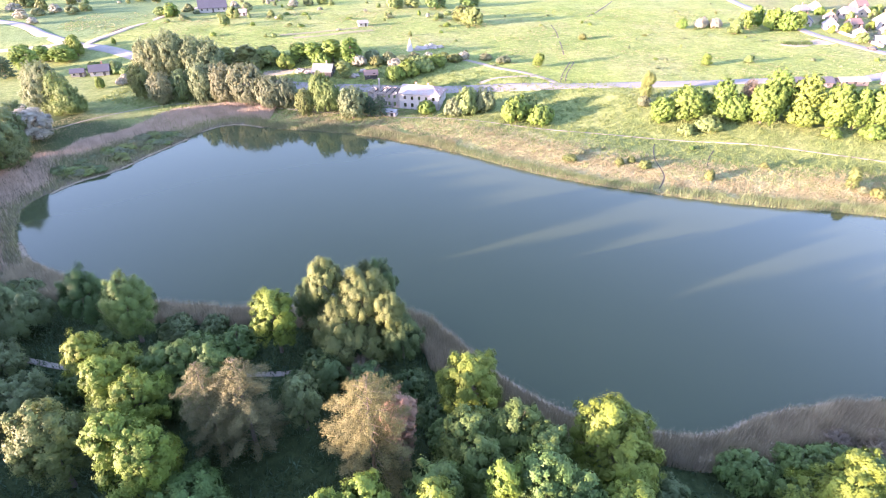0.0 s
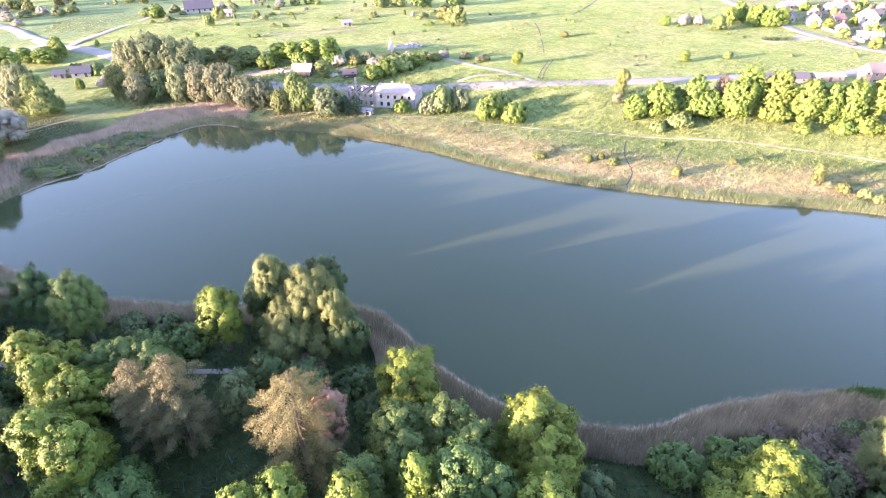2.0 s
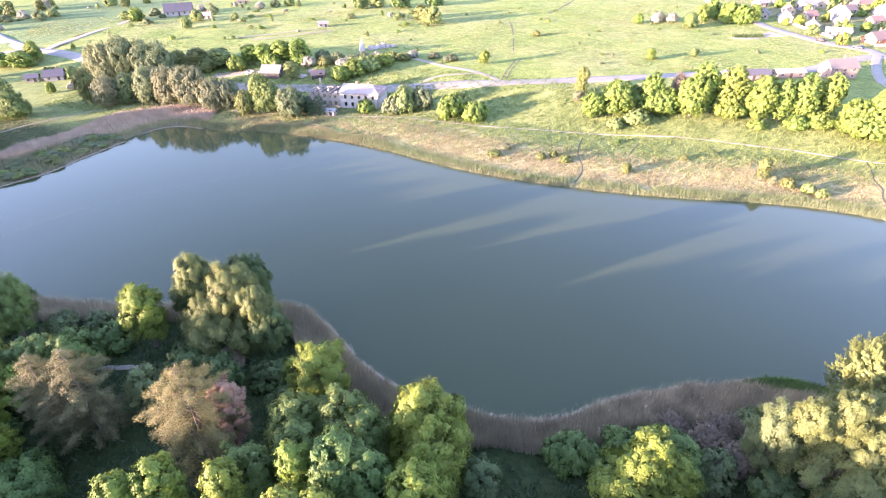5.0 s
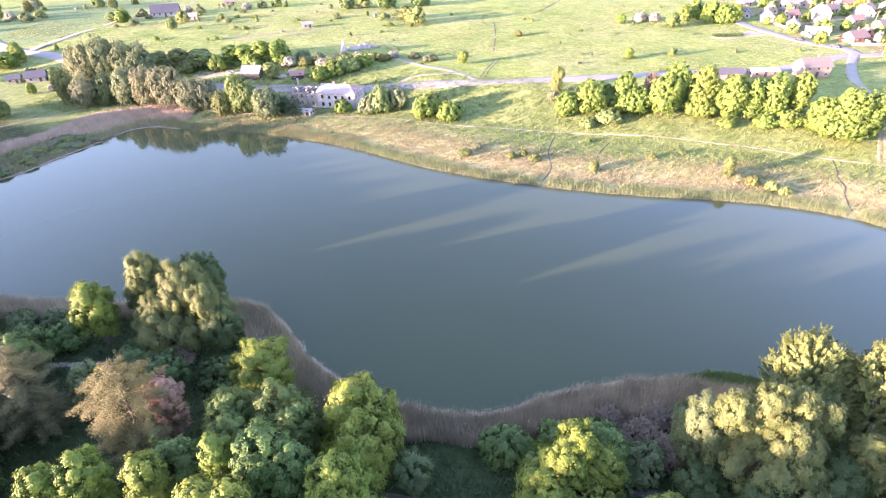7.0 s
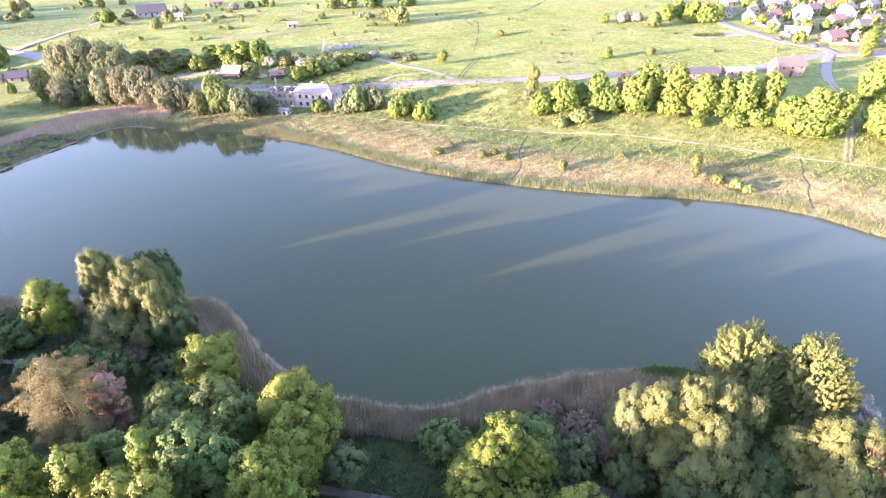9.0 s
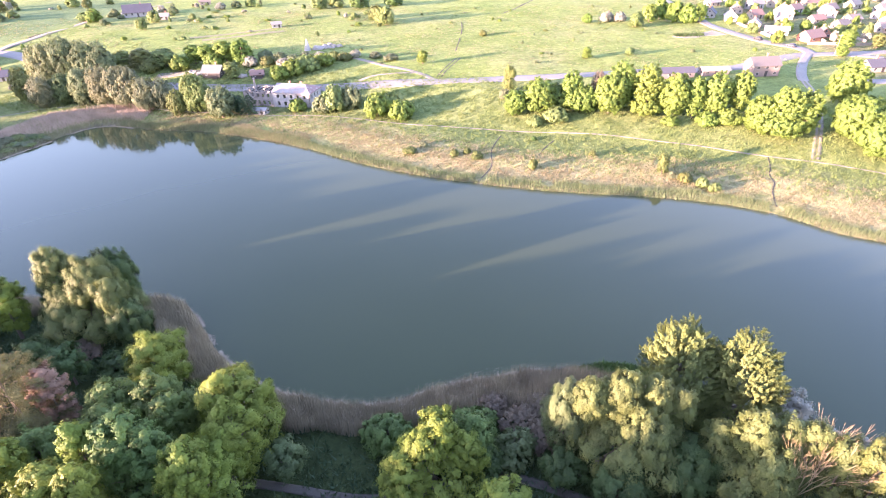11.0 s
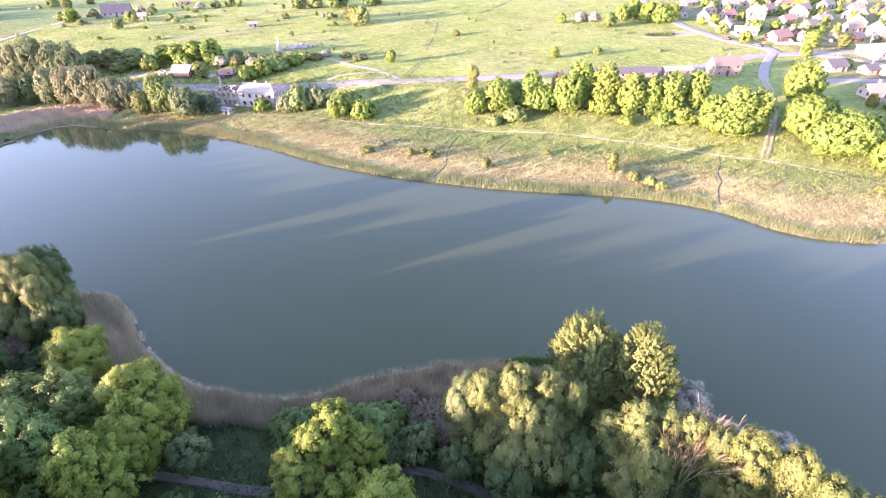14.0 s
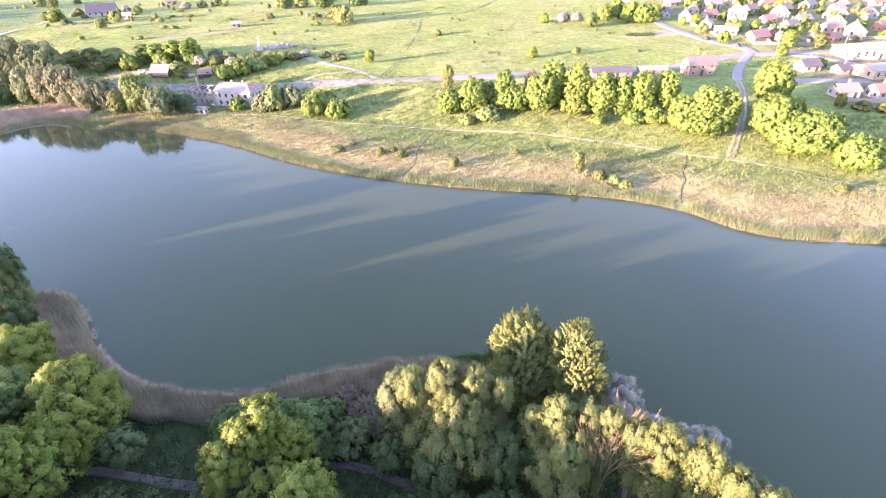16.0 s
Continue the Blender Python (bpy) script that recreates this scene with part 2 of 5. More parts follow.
def shore_distance(x, y):
    """Metres from the waterline, minus inside the lake."""
    x, y = np.asarray(x, float), np.asarray(y, float)
    best, inside = np.full(x.shape, 1e9), np.zeros(x.shape, bool)
    for (ax, ay), (bx, by) in zip(LOOP, np.roll(LOOP, -1, 0)):
        dx, dy = bx - ax, by - ay
        t = np.clip(((x - ax) * dx + (y - ay) * dy) / (dx * dx + dy * dy + 1e-9), 0, 1)
        best = np.minimum(best, (x - ax - t * dx) ** 2 + (y - ay - t * dy) ** 2)
        if abs(dy) > 1e-9:
            inside ^= ((ay > y) != (by > y)) & (x < ax + (y - ay) / dy * dx)
    return np.where(inside, -1, 1) * np.sqrt(best)


def far_side(x, y):
    """Metres beyond the straight line of the far bank."""
    return 0.379 * np.asarray(x, float) + 0.926 * np.asarray(y, float) - 139


def land(x, y):
    """Height of the ground."""
    x, y = np.asarray(x, float), np.asarray(y, float)
    d = shore_distance(x, y)
    bank = np.interp(far_side(x, y), [-20, 0, 12, 30, 45, 58, 80, 160, 400, 900, 3000], [0, 0.4, 1.0, 1.7, 4.5, 7.0, 8.3, 10, 14, 20, 30])
    z = np.maximum(np.minimum(1.6, 0.12 + 0.1 * d), np.minimum(bank, 0.12 + 0.2 * d))
    roll = 0.25 * np.sin(x * 0.13 + 1.3 * np.sin(y * 0.07)) * np.sin(y * 0.11 + 0.6) * np.clip(d / 12, 0, 1)
    return np.where(d > 0, z + roll, np.maximum(-2.5, 0.12 + 0.35 * d))


def land_at(x, y):
    return float(land(np.array([x]), np.array([y]))[0])


def mesh_from(name, verts, faces, material, smooth=False):
    """A mesh from numpy corners (n, 3) and faces of one size (m, k)."""
    me = bpy.data.meshes.new(name)
    verts, faces = np.asarray(verts, np.float32), np.asarray(faces, np.int32)
    k = faces.shape[1]
    me.vertices.add(len(verts))
    me.vertices.foreach_set("co", verts.ravel())
    me.loops.add(faces.size)
    me.loops.foreach_set("vertex_index", faces.ravel())
    me.polygons.add(len(faces))
    me.polygons.foreach_set("loop_start", np.arange(0, faces.size, k, dtype=np.int32))
    if smooth:
        me.polygons.foreach_set("use_smooth", np.ones(len(faces), bool))
    me.update(calc_edges=True)
    me.materials.append(material)
    return me


def part(name, bm, material, parent, label="", at=None):
    """One bmesh as one mesh object under a thing."""
    me = bpy.data.meshes.new(name)
    bm.to_mesh(me)
    bm.free()
    me.materials.append(material)
    ob = new(name, me)
    if parent is not None:
        ob.parent = parent
    if at is not None:
        ob.matrix_local = at
    return tagged(ob, label)


def lines(fine, lo, hi, step, reach):
    a = list(np.arange(lo, hi + 0.01, step))
    s, v = step, hi
    while v < reach:
        s *= 1.25
        v += s
        a.append(v)
    s, v = step, lo
    while v > -reach:
        s *= 1.25
        v -= s
        a.insert(0, v)
    return np.array(a)


gx, gy = lines(True, -125, 190, 1.5, 3000), lines(True, 15, 215, 1.5, 3000)
GX, GY = np.meshgrid(gx, gy)
gz = land(GX, GY)
gd, gf = shore_distance(GX, GY), far_side(GX, GY)
idx = np.arange(GX.size).reshape(GX.shape)
quads = np.stack([idx[:-1, :-1], idx[:-1, 1:], idx[1:, 1:], idx[1:, :-1]], -1).reshape(-1, 4)
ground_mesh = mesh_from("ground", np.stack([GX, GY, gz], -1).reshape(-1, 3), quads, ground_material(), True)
on_far = np.clip((gf + 8) / 6, 0, 1) * np.clip((GX + 70) / 20, 0, 1)
zones = {
    "dry": on_far * np.clip((GX + 25) / 60, 0.15, 1) * np.clip((gd - 1) / 2, 0, 1) * np.clip((27 - gd + 4 * np.sin(GX * 0.05)) / 14, 0, 1),
    "lush": np.clip(np.maximum(np.maximum((gf < 0) * 1.0, np.clip((-75 - GX) / 25, 0, 1) * np.clip((75 - gf) / 25, 0, 1)), np.clip((gd - 19) / 6, 0, 1) * np.clip((62 - gf) / 10, 0, 1) * on_far), 0, 1),
    "crop": np.clip((np.interp(GY, [285, 297, 343, 376], [-182, -177, -171, -162]) - GX) / 4, 0, 1) * np.clip((GX + 262) / 12, 0, 1) * np.clip((GY - 284) / 6, 0, 1) * np.clip((470 - GY) / 10, 0, 1),
    # the near bank, where tree shade goes into the ground colour
    "near_shade": np.clip((-18 - gf) / 8, 0, 1),
    "bare": np.clip(np.clip(1.2 - gd / 3, 0, 1) * (1 - 0.5 * on_far) + 0.75 * np.clip((GX - np.interp(GY, [140, 180, 215, 238, 261, 340], [192, 186, 206, 202, 195, 199])) / 8, 0, 1) * np.clip((GY - 145) / 15, 0, 1) * np.clip(0.45 + 0.8 * np.sin(GX * 0.11 + np.sin(GY * 0.07)) * np.sin(GY * 0.13 + 0.8), 0, 1), 0, 1),
}
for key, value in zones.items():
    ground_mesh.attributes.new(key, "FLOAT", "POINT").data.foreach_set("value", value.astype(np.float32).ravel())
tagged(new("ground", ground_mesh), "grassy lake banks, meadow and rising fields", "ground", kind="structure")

wv = np.array([(x, y, 0.0) for y in (-60, 40, 120, 200) for x in (-130, -20, 120, 330)])
wf = np.array([(r * 4 + c, r * 4 + c + 1, r * 4 + c + 5, r * 4 + c + 4) for r in range(3) for c in range(3)])
tagged(new("water", mesh_from("water", wv, wf, water_material())), "calm grey-green lake water reflecting the evening sky", "water", kind="structure")


def ribbon(name, pts, width, material, label, category, lift=0.06, wobble=0.0):
    """A way laid on the land along a line."""
    line = smooth_loop(pts, 8, closed=False)
    side = np.gradient(line, axis=0)
    side = np.stack([-side[:, 1], side[:, 0]], -1) / (np.linalg.norm(side, axis=1)[:, None] + 1e-9)
    s = np.cumsum(np.r_[0, np.linalg.norm(np.diff(line, axis=0), axis=1)])
    rows = []
    for k, u in enumerate((-1.06, -1, -0.5, 0, 0.5, 1, 1.06)):
        w = width / 2 * (1 + wobble * np.sin(s * 0.31 + k) * np.sin(s * 0.083))
        p = line + side * (u * w)[:, None]
        rows.append(np.stack([p[:, 0], p[:, 1], land(p[:, 0], p[:, 1]) + (lift if abs(u) <= 1 else -0.25) + 0.02 * (1 - u * u)], -1))
    v = np.stack(rows, 1)
    i = np.arange(v.shape[0] * 7).reshape(-1, 7)
    f = np.stack([i[:-1, :-1], i[:-1, 1:], i[1:, 1:], i[1:, :-1]], -1).reshape(-1, 4)[:, ::-1]
    return tagged(new(name, mesh_from(name, v.reshape(-1, 3), f, material, True)), label, category, kind="structure")


ribbon("road", [(-420, 400), (-263, 334), (-216, 300), (-190, 281), (-168, 271), (-146, 257), (-110, 232), (-65, 214), (-41, 208), (-18, 202), (3, 199), (24, 197), (45, 195.5), (66, 194.5), (94, 195), (127, 197),
                (155, 198), (174, 205), (195, 215), (225, 214), (262, 222), (340, 236)], 6.0, ASPHALT, "pale worn asphalt road along the far bank", "road", 0.10)
ribbon("road", [(199, 217), (199, 226), (193, 238), (186, 261), (185, 288), (190, 340), (200, 420)], 5.5, ASPHALT, "pale worn asphalt village street", "road", 0.14)
ribbon("road", [(-420, 268), (-300, 272), (-225, 278), (-192, 280)], 5.0, ASPHALT, "pale asphalt side road", "road", 0.14)
ribbon("road", [(-180, 279), (-175, 297), (-169, 343), (-160, 376), (-150, 420)], 4.0, SAND, "pale gravel lane through the fields", "road", 0.12)
LANE = [(174, 180), (172, 175), (167, 162), (160, 148), (152, 134), (146, 125)]
ribbon("lane", LANE, 2.1, DRYSOIL, "worn grassy lane down to the lake path", "lane", 0.07, 0.3)
for dx in (-0.75, 0.75):
    ribbon("wheel_track", [(x + dx, y) for x, y in LANE], 0.7, SAND, "pale sandy rut of the lane down to the lake path", "track", 0.12, 0.3)
ribbon("road", [(198, 217), (188, 204), (179, 190), (173.5, 179)], 3.4, ASPHALT, "pale asphalt spur down to the sandy lane", "road", 0.16)
ribbon("road", [(206, 214), (218, 207), (226, 196), (229, 184), (240, 172)], 4.0, ASPHALT, "pale asphalt lane between the halls", "road", 0.16)
ribbon("yard", [(190, 176), (203, 175), (217, 173)], 4.5, ASPHALT, "grey paved yard above the lake", "yard", 0.12, 0.15)
FOOTPATH = [(-140, 150), (-126, 164), (-112, 183), (-95, 191), (-70, 190), (-43, 181), (-16, 176.5), (4, 174), (38, 162), (66, 155), (88, 149), (103, 144), (121, 136), (131, 131),
                (145, 124), (158, 117), (174, 106), (230, 88)]
ribbon("path", FOOTPATH, 0.55, SAND, "narrow trodden footpath along the far shore", "path", 0.08, 0.25)
TRAILS = [[(135.5, 128.5), (133.2, 123), (130.0, 117.5), (128.6, 112.6), (126.0, 108.5), (123.5, 102)], [(79.4, 145), (75.7, 139.5), (72.9, 134)], [(64.1, 151), (61.5, 144), (59.7, 137), (59.2, 129), (57.5, 125), (55.6, 122)]]
ribbon("path", TRAILS[0], 0.32, SOIL, "narrow dark trail down to the water", "path", 0.07, 0.4)
for line in TRAILS[1:]:
    ribbon("path", line, 0.28, SOIL, "narrow dark trail through the dry grass", "path", 0.07, 0.4)
ribbon("path", [(43, 198), (37, 207), (26, 216), (13, 228), (-2, 240)], 2.2, SAND, "sandy track forking off the road", "path", 0.09, 0.3)
ribbon("path", [(37, 207), (30, 207), (22, 206), (14, 202)], 1.6, SAND, "sandy track looping back to the road", "path", 0.10, 0.3)
ribbon("path", [(-95, 64), (-65, 59), (-57, 57.5), (-41, 56), (-25, 56), (-18, 57)], 1.0, SAND, "pale footpath under the near trees", "path", 0.08, 0.2)
ribbon("path", [(10, 35), (20, 33.2), (27, 32), (37, 30.5), (49, 33), (56, 32), (70, 25)], 1.3, SOIL, "dark earth path under the near trees", "path", 0.08, 0.2)


# ---- plants ----
def unit(v):
    return v / (np.linalg.norm(v, axis=-1, keepdims=True) + 1e-9)


def leaf_mesh(name, p, nrm, tan, length, width, material, fold=0.25):
    """One pointed leaf spray at each p."""
    tan = unit(tan - nrm * np.sum(tan * nrm, -1, keepdims=True))
    side = np.cross(nrm, tan)
    L, W = length[:, None], width[:, None]
    v = np.stack([p + tan * L * 1.1, p - tan * L * 0.7 + side * W - nrm * W * fold, p - tan * L * 0.7 - side * W - nrm * W * fold], 1).reshape(-1, 3)
    return mesh_from(name, v, np.arange(len(v)).reshape(-1, 3), material)


def limb(bm, a, b, r0, r1, sides=6):
    a, b = Vector(a), Vector(b)
    q = (b - a).to_track_quat("Z", "Y").to_matrix()
    rings = [[bm.verts.new(c + q @ Vector((r * math.cos(2 * math.pi * i / sides), r * math.sin(2 * math.pi * i / sides), 0))) for i in range(sides)] for c, r in ((a, r0), (b, r1))]
    for i in range(sides):
        bm.faces.new((rings[0][i], rings[0][(i + 1) % sides], rings[1][(i + 1) % sides], rings[1][i]))
    bm.faces.new(rings[1])


def wood_mesh(branches):
    """One mesh of tapered limbs: (from, to, thick end, thin end, sides)."""
    bm = bmesh.new()
    for a, b, r0, r1, sides in branches:
        limb(bm, a, b, r0, r1, sides)
    me = bpy.data.meshes.new("trunk")
    bm.to_mesh(me)
    bm.free()
    me.materials.append(BARK)
    return me


def billows(kind, seed, heads, size, habit="round", cover=1.9, lobe=1.0, low=-0.4):
    """A tree's two meshes: forked trunk, and a crown of leaf clumps over rounded heads.
    heads: (x, y, top, radius) about the foot; habit: round, willow (drooping) or tuft (upward sprays)."""
    g = np.random.default_rng(seed)
    hd = np.array(heads, float)
    tops, rad = hd[:, 2], hd[:, 3]
    V = np.minimum(1.35 * rad + 0.5, (tops - 0.4) * 0.5)
    rad, V = rad * 0.95, V * 0.97
    cen = np.stack([hd[:, 0], hd[:, 1], tops - V - 0.4], -1)
    # the fuller lower crown under the heads
    w = rad ** 2 / np.sum(rad ** 2)
    mid = np.array([np.sum(hd[:, 0] * w), np.sum(hd[:, 1] * w)])
    reach = np.max(np.hypot(hd[:, 0] - mid[0], hd[:, 1] - mid[1]) + rad)
    bt = 0.74 * tops.min() if len(hd) > 1 else 0.7 * tops[0]
    bv = bt * 0.47
    cen = np.vstack([cen, [mid[0], mid[1], bt - bv]])
    rad, V = np.r_[rad, reach * 0.86], np.r_[V, bv]
    C, Rl, OUT, Q = [], [], [], []
    for k in range(len(rad)):
        r, v = rad[k], V[k]
        area = 4 * np.pi * (((r * r) ** 1.6 + 2 * (r * v) ** 1.6) / 3) ** (1 / 1.6)
        lr = lobe * np.clip(0.11 * r + 0.26, 0.3, 0.85)
        n = max(10, int(0.95 * area / (np.pi * lr * lr)))
        i = np.arange(n) + 0.5
        z = 1 - 2 * i / n
        a = i * 2.39996 + g.uniform(0, 6.28)
        d = unit(np.stack([np.sqrt(1 - z * z) * np.cos(a), np.sqrt(1 - z * z) * np.sin(a), z], -1) + 0.14 * g.normal(size=(n, 3)))
        d = d[d[:, 2] > low]
        n = len(d)
        az = np.arctan2(d[:, 1], d[:, 0])
        swell = 1 + 0.09 * np.sin(3 * az + 4 * d[:, 2] + seed) + 0.07 * np.sin(5 * az - 6 * d[:, 2] + 2 * seed) + 0.05 * g.normal(size=n)
        rl = lr * g.uniform(0.6, 1.4, n)
        p = cen[k] + d * np.array([r, r, v]) * swell[:, None] - d * rl[:, None] * 0.7
        keep = np.ones(n, bool)
        for j in range(len(rad)):
            if j != k:
                keep &= np.sum(((p - cen[j]) / np.array([rad[j], rad[j], V[j]])) ** 2, -1) > 0.72
        keep &= p[:, 2] > 0.3
        C.append(p[keep]), Rl.append(rl[keep]), OUT.append(unit(d / np.array([r, r, v]))[keep]), Q.append(np.tile(cen[k], (keep.sum(), 1)))
    C_low = C[-1]
    C, Rl, OUT, Q = np.concatenate(C), np.concatenate(Rl), np.concatenate(OUT), np.concatenate(Q)
    slim = {"round": 0.6, "willow": 0.42, "tuft": 0.34}[habit]
    leaf_area = 1.8 * slim * size * size
    share = Rl ** 2 * np.where(np.arange(len(Rl)) < len(Rl) - len(C_low), 1.0, 0.6)      # the lower crown is thinner
    N = int(cover * 2 * np.pi * np.sum(share) / leaf_area)
    pick = g.choice(len(C), N, p=share / np.sum(share))
    out, c, r = OUT[pick], C[pick], Rl[pick]
    d = unit(g.normal(size=(N, 3)) + 1.15 * out + np.array([0, 0, 0.3]))
    stretch = np.array([1, 1, 1.5 if habit == "willow" else 1.0])
    p = c + d * stretch * (r * g.uniform(0.2, 1, N) ** 0.4 * (1 + 0.24 * g.normal(size=N)))[:, None]
    if habit == "tuft":
        along = unit(OUT * np.array([0.8, 0.8, 0.3]) + np.array([0, 0, 0.75]) + 0.25 * g.normal(size=OUT.shape))[pick]
        t = g.uniform(0, 1, N)
        p = c + along * ((t - 0.35) * r * 3.0)[:, None] + unit(np.cross(along, g.normal(size=(N, 3)))) * (r * 0.6 * (1 - t) ** 0.6 * g.uniform(0.3, 1.1, N))[:, None]
        d = unit(d + along)
    if habit == "willow":
        p[:, 2] -= 0.35 * r * np.abs(g.normal(size=N))
    deep = g.random(N) < 0.13                                  # leaves inside the crown
    p[deep] = (Q[pick] + (p - Q[pick]) * g.uniform(0.45, 0.9, N)[:, None])[deep]
    p[:, 2] = np.clip(p[:, 2], 0.15, None)
    nrm = unit(0.8 * d + 0.6 * out + 0.24 * g.normal(size=(N, 3)))
    down = {"round": -0.4, "willow": -1.7, "tuft": 1.6}[habit]
    s = size * g.uniform(0.6, 1.35, N) * np.where(deep, 2.2, 1.0)
    crown = leaf_mesh("crown", p, nrm, g.normal(size=(N, 3)) * 0.8 + np.array([0, 0, down]), s, s * slim, LEAF[kind])
    H = tops.max()
    tr = 0.016 * H + 0.02 * reach
    foot, fork = Vector((mid[0] * 0.4, mid[1] * 0.4, -0.5)), Vector((mid[0], mid[1], H * 0.26))
    wood = [(foot, fork, tr * 1.3, tr, 7)]
    for x, y, top, r in heads:
        wood.append((fork, Vector((x, y, top * 0.86)), tr * 0.7, tr * 0.12, 6))
    for i in range(0, len(C), max(1, len(C) // 18)):
        e = Vector(C[i])
        wood.append((fork.lerp(Vector(Q[i]), 0.8), e, tr * 0.28, tr * 0.06, 4))
    return wood_mesh(wood), crown, H, reach


def cone_plant(kind, seed, H, R, leaves, size, base=0.12, ragged=0.25):
    """A conifer: tiers of drooping boughs round a straight stem."""
    g = np.random.default_rng(seed)
    boughs = int(34 + H * 5)
    hb = base + (1 - base) * (np.arange(boughs) / boughs) ** 0.9
    az = np.arange(boughs) * 2.399 + g.uniform(-0.4, 0.4, boughs)
    ln = R * np.clip((1.02 - hb) * 3.0, 0, 1) ** 0.65 * (1.04 - 0.2 * hb) * g.uniform(1 - ragged, 1 + ragged * 0.6, boughs)
    pick = g.choice(boughs, leaves, p=ln ** 1.3 / np.sum(ln ** 1.3))
    t = g.uniform(0.15, 1.0, leaves) ** 0.55
    dirn = np.stack([np.cos(az), np.sin(az), np.full(boughs, 0.3)], -1)
    p = np.zeros((leaves, 3))
    p[:, 2] = hb[pick] * H * 0.97
    p += dirn[pick] * (ln[pick] * t)[:, None]
    p[:, 2] -= 0.18 * ln[pick] * t * t
    spread = 0.13 * ln[pick] * (1.1 - t) + 0.13
    p += g.normal(size=(leaves, 3)) * spread[:, None] * np.array([1, 1, 0.7])
    p[:, 2] = np.clip(p[:, 2], 0.2, H)
    nrm = unit(g.normal(size=(leaves, 3)) * 0.55 + np.array([0, 0, 0.55]) + dirn[pick] * 0.75)
    tan = dirn[pick] + g.normal(size=(leaves, 3)) * 0.5
    s = size * g.uniform(0.6, 1.3, leaves)
    crown = leaf_mesh("crown", p, nrm, tan, s, s * 0.42, LEAF[kind])
    wood = [((0, 0, -0.4), (0, 0, H * 0.97), 0.016 * H + 0.05, 0.03, 7)]
    for i in range(0, boughs, 2):
        q = dirn[i] * ln[i] * 0.8
        wood.append(((0, 0, hb[i] * H), (q[0], q[1], hb[i] * H + q[2] * 0.4), 0.05, 0.015, 4))
    return wood_mesh(wood), crown, H, R


def stock(kind, seed, H, R, heads, size, habit="round", cover=1.9, lobe=1.0, low=-0.9):
    """A plant of the nursery, R wide and H high, of a few heads of its own."""
    g = np.random.default_rng(seed + 900)
    rows = [(0.0, 0.0, H, R * (0.94 if heads == 1 else 0.72))]
    for i in range(heads - 1):
        a = seed + i * 6.28 / max(1, heads - 1) + g.uniform(-0.5, 0.5)
        r = R * g.uniform(0.44, 0.58)
        rows.append(((R - r) * math.cos(a), (R - r) * math.sin(a), H * g.uniform(0.66, 0.9), r))
    trunk, crown, _, _ = billows(kind, seed, rows, size, habit, cover, lobe, low)
    return trunk, crown, H, R


NEAR = {
    "shrub": [stock("deep", s, 4.5, 3.4, 4, 0.18, "round", 1.15, 0.85) for s in (51, 52, 53)],
    "weeping": [stock("green", s, 4.5, 3.4, 3, 0.15, "willow", 1.2, 0.8) for s in (54, 55)],
    "twiggy": [stock("twig", 61, 4.5, 3.2, 4, 0.13, "tuft", 0.7, 0.55)],
}
FAR = {
    "broad": [stock("green", s, 14, 4.6, k, 0.31, "round", 1.5, 1.3) for s, k in ((111, 3), (112, 2), (113, 4))],
    "backwood": [stock("green", s, 18, 5, 3, 1.0, "round", 1.5, 2.2) for s in (181, 182, 183)],
    "willow": [stock("olive", s, 17, 6.0, k, 0.31, "willow", 1.1, 1.25) for s, k in ((121, 3), (122, 4), (123, 2))],
    "upright": [stock("silver", s, 22, 5.5, k, 0.33, "willow", 1.1, 1.3) for s, k in ((131, 4), (132, 3))],
    "shrub": [stock("deep", s, 5, 4, 4, 0.36, "round", 1.5, 1.1) for s in (151, 152, 153)],
    "tuft": [stock("deep", s, 5, 4, 4, 0.55, "round", 1.3, 1.5) for s in (154, 155, 156)],
    "field": [stock("green", s, 9, 5, k, 0.6, "round", 1.3, 1.7) for s, k in ((157, 3), (158, 4))],
    "cone": [cone_plant("needle", s, 9, 2.7, 3000, 0.32, 0.05) for s in (161,)],
}
turns = random.Random(5)


def grow(bank, form, leaf, x, y, top, r, label, category="tree", group="", name="tree"):
    """A plant of that form and leaf, top metres high and r wide, on the land at x, y."""
    kinds = bank["field" if form == "broad" and y > 285 else form]
    trunk, crown, H, R = kinds[turns.randrange(len(kinds))]
    z = land_at(x, y)
    root = new(name)
    root.empty_display_size = 0.5
    s, f = r / R, top / H
    root.matrix_world = Matrix.Translation((x, y, z)) @ Matrix.Rotation(turns.uniform(0, 6.28), 4, "Z") @ Matrix.Diagonal((s, s, f, 1))
    lit_leaf = {"lime": "chestnut", "green": "meadow", "deep": "green"}    # paler leaf copies put the far bank's sun and haze into the colour
    for nm, me, mat in (("trunk", trunk, BARK), ("crown", crown, LEAF[lit_leaf.get(leaf, leaf) if bank is FAR else leaf])):
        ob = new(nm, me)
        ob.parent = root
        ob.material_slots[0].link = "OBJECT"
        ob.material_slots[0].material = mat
    return tagged(root, label, category, group)


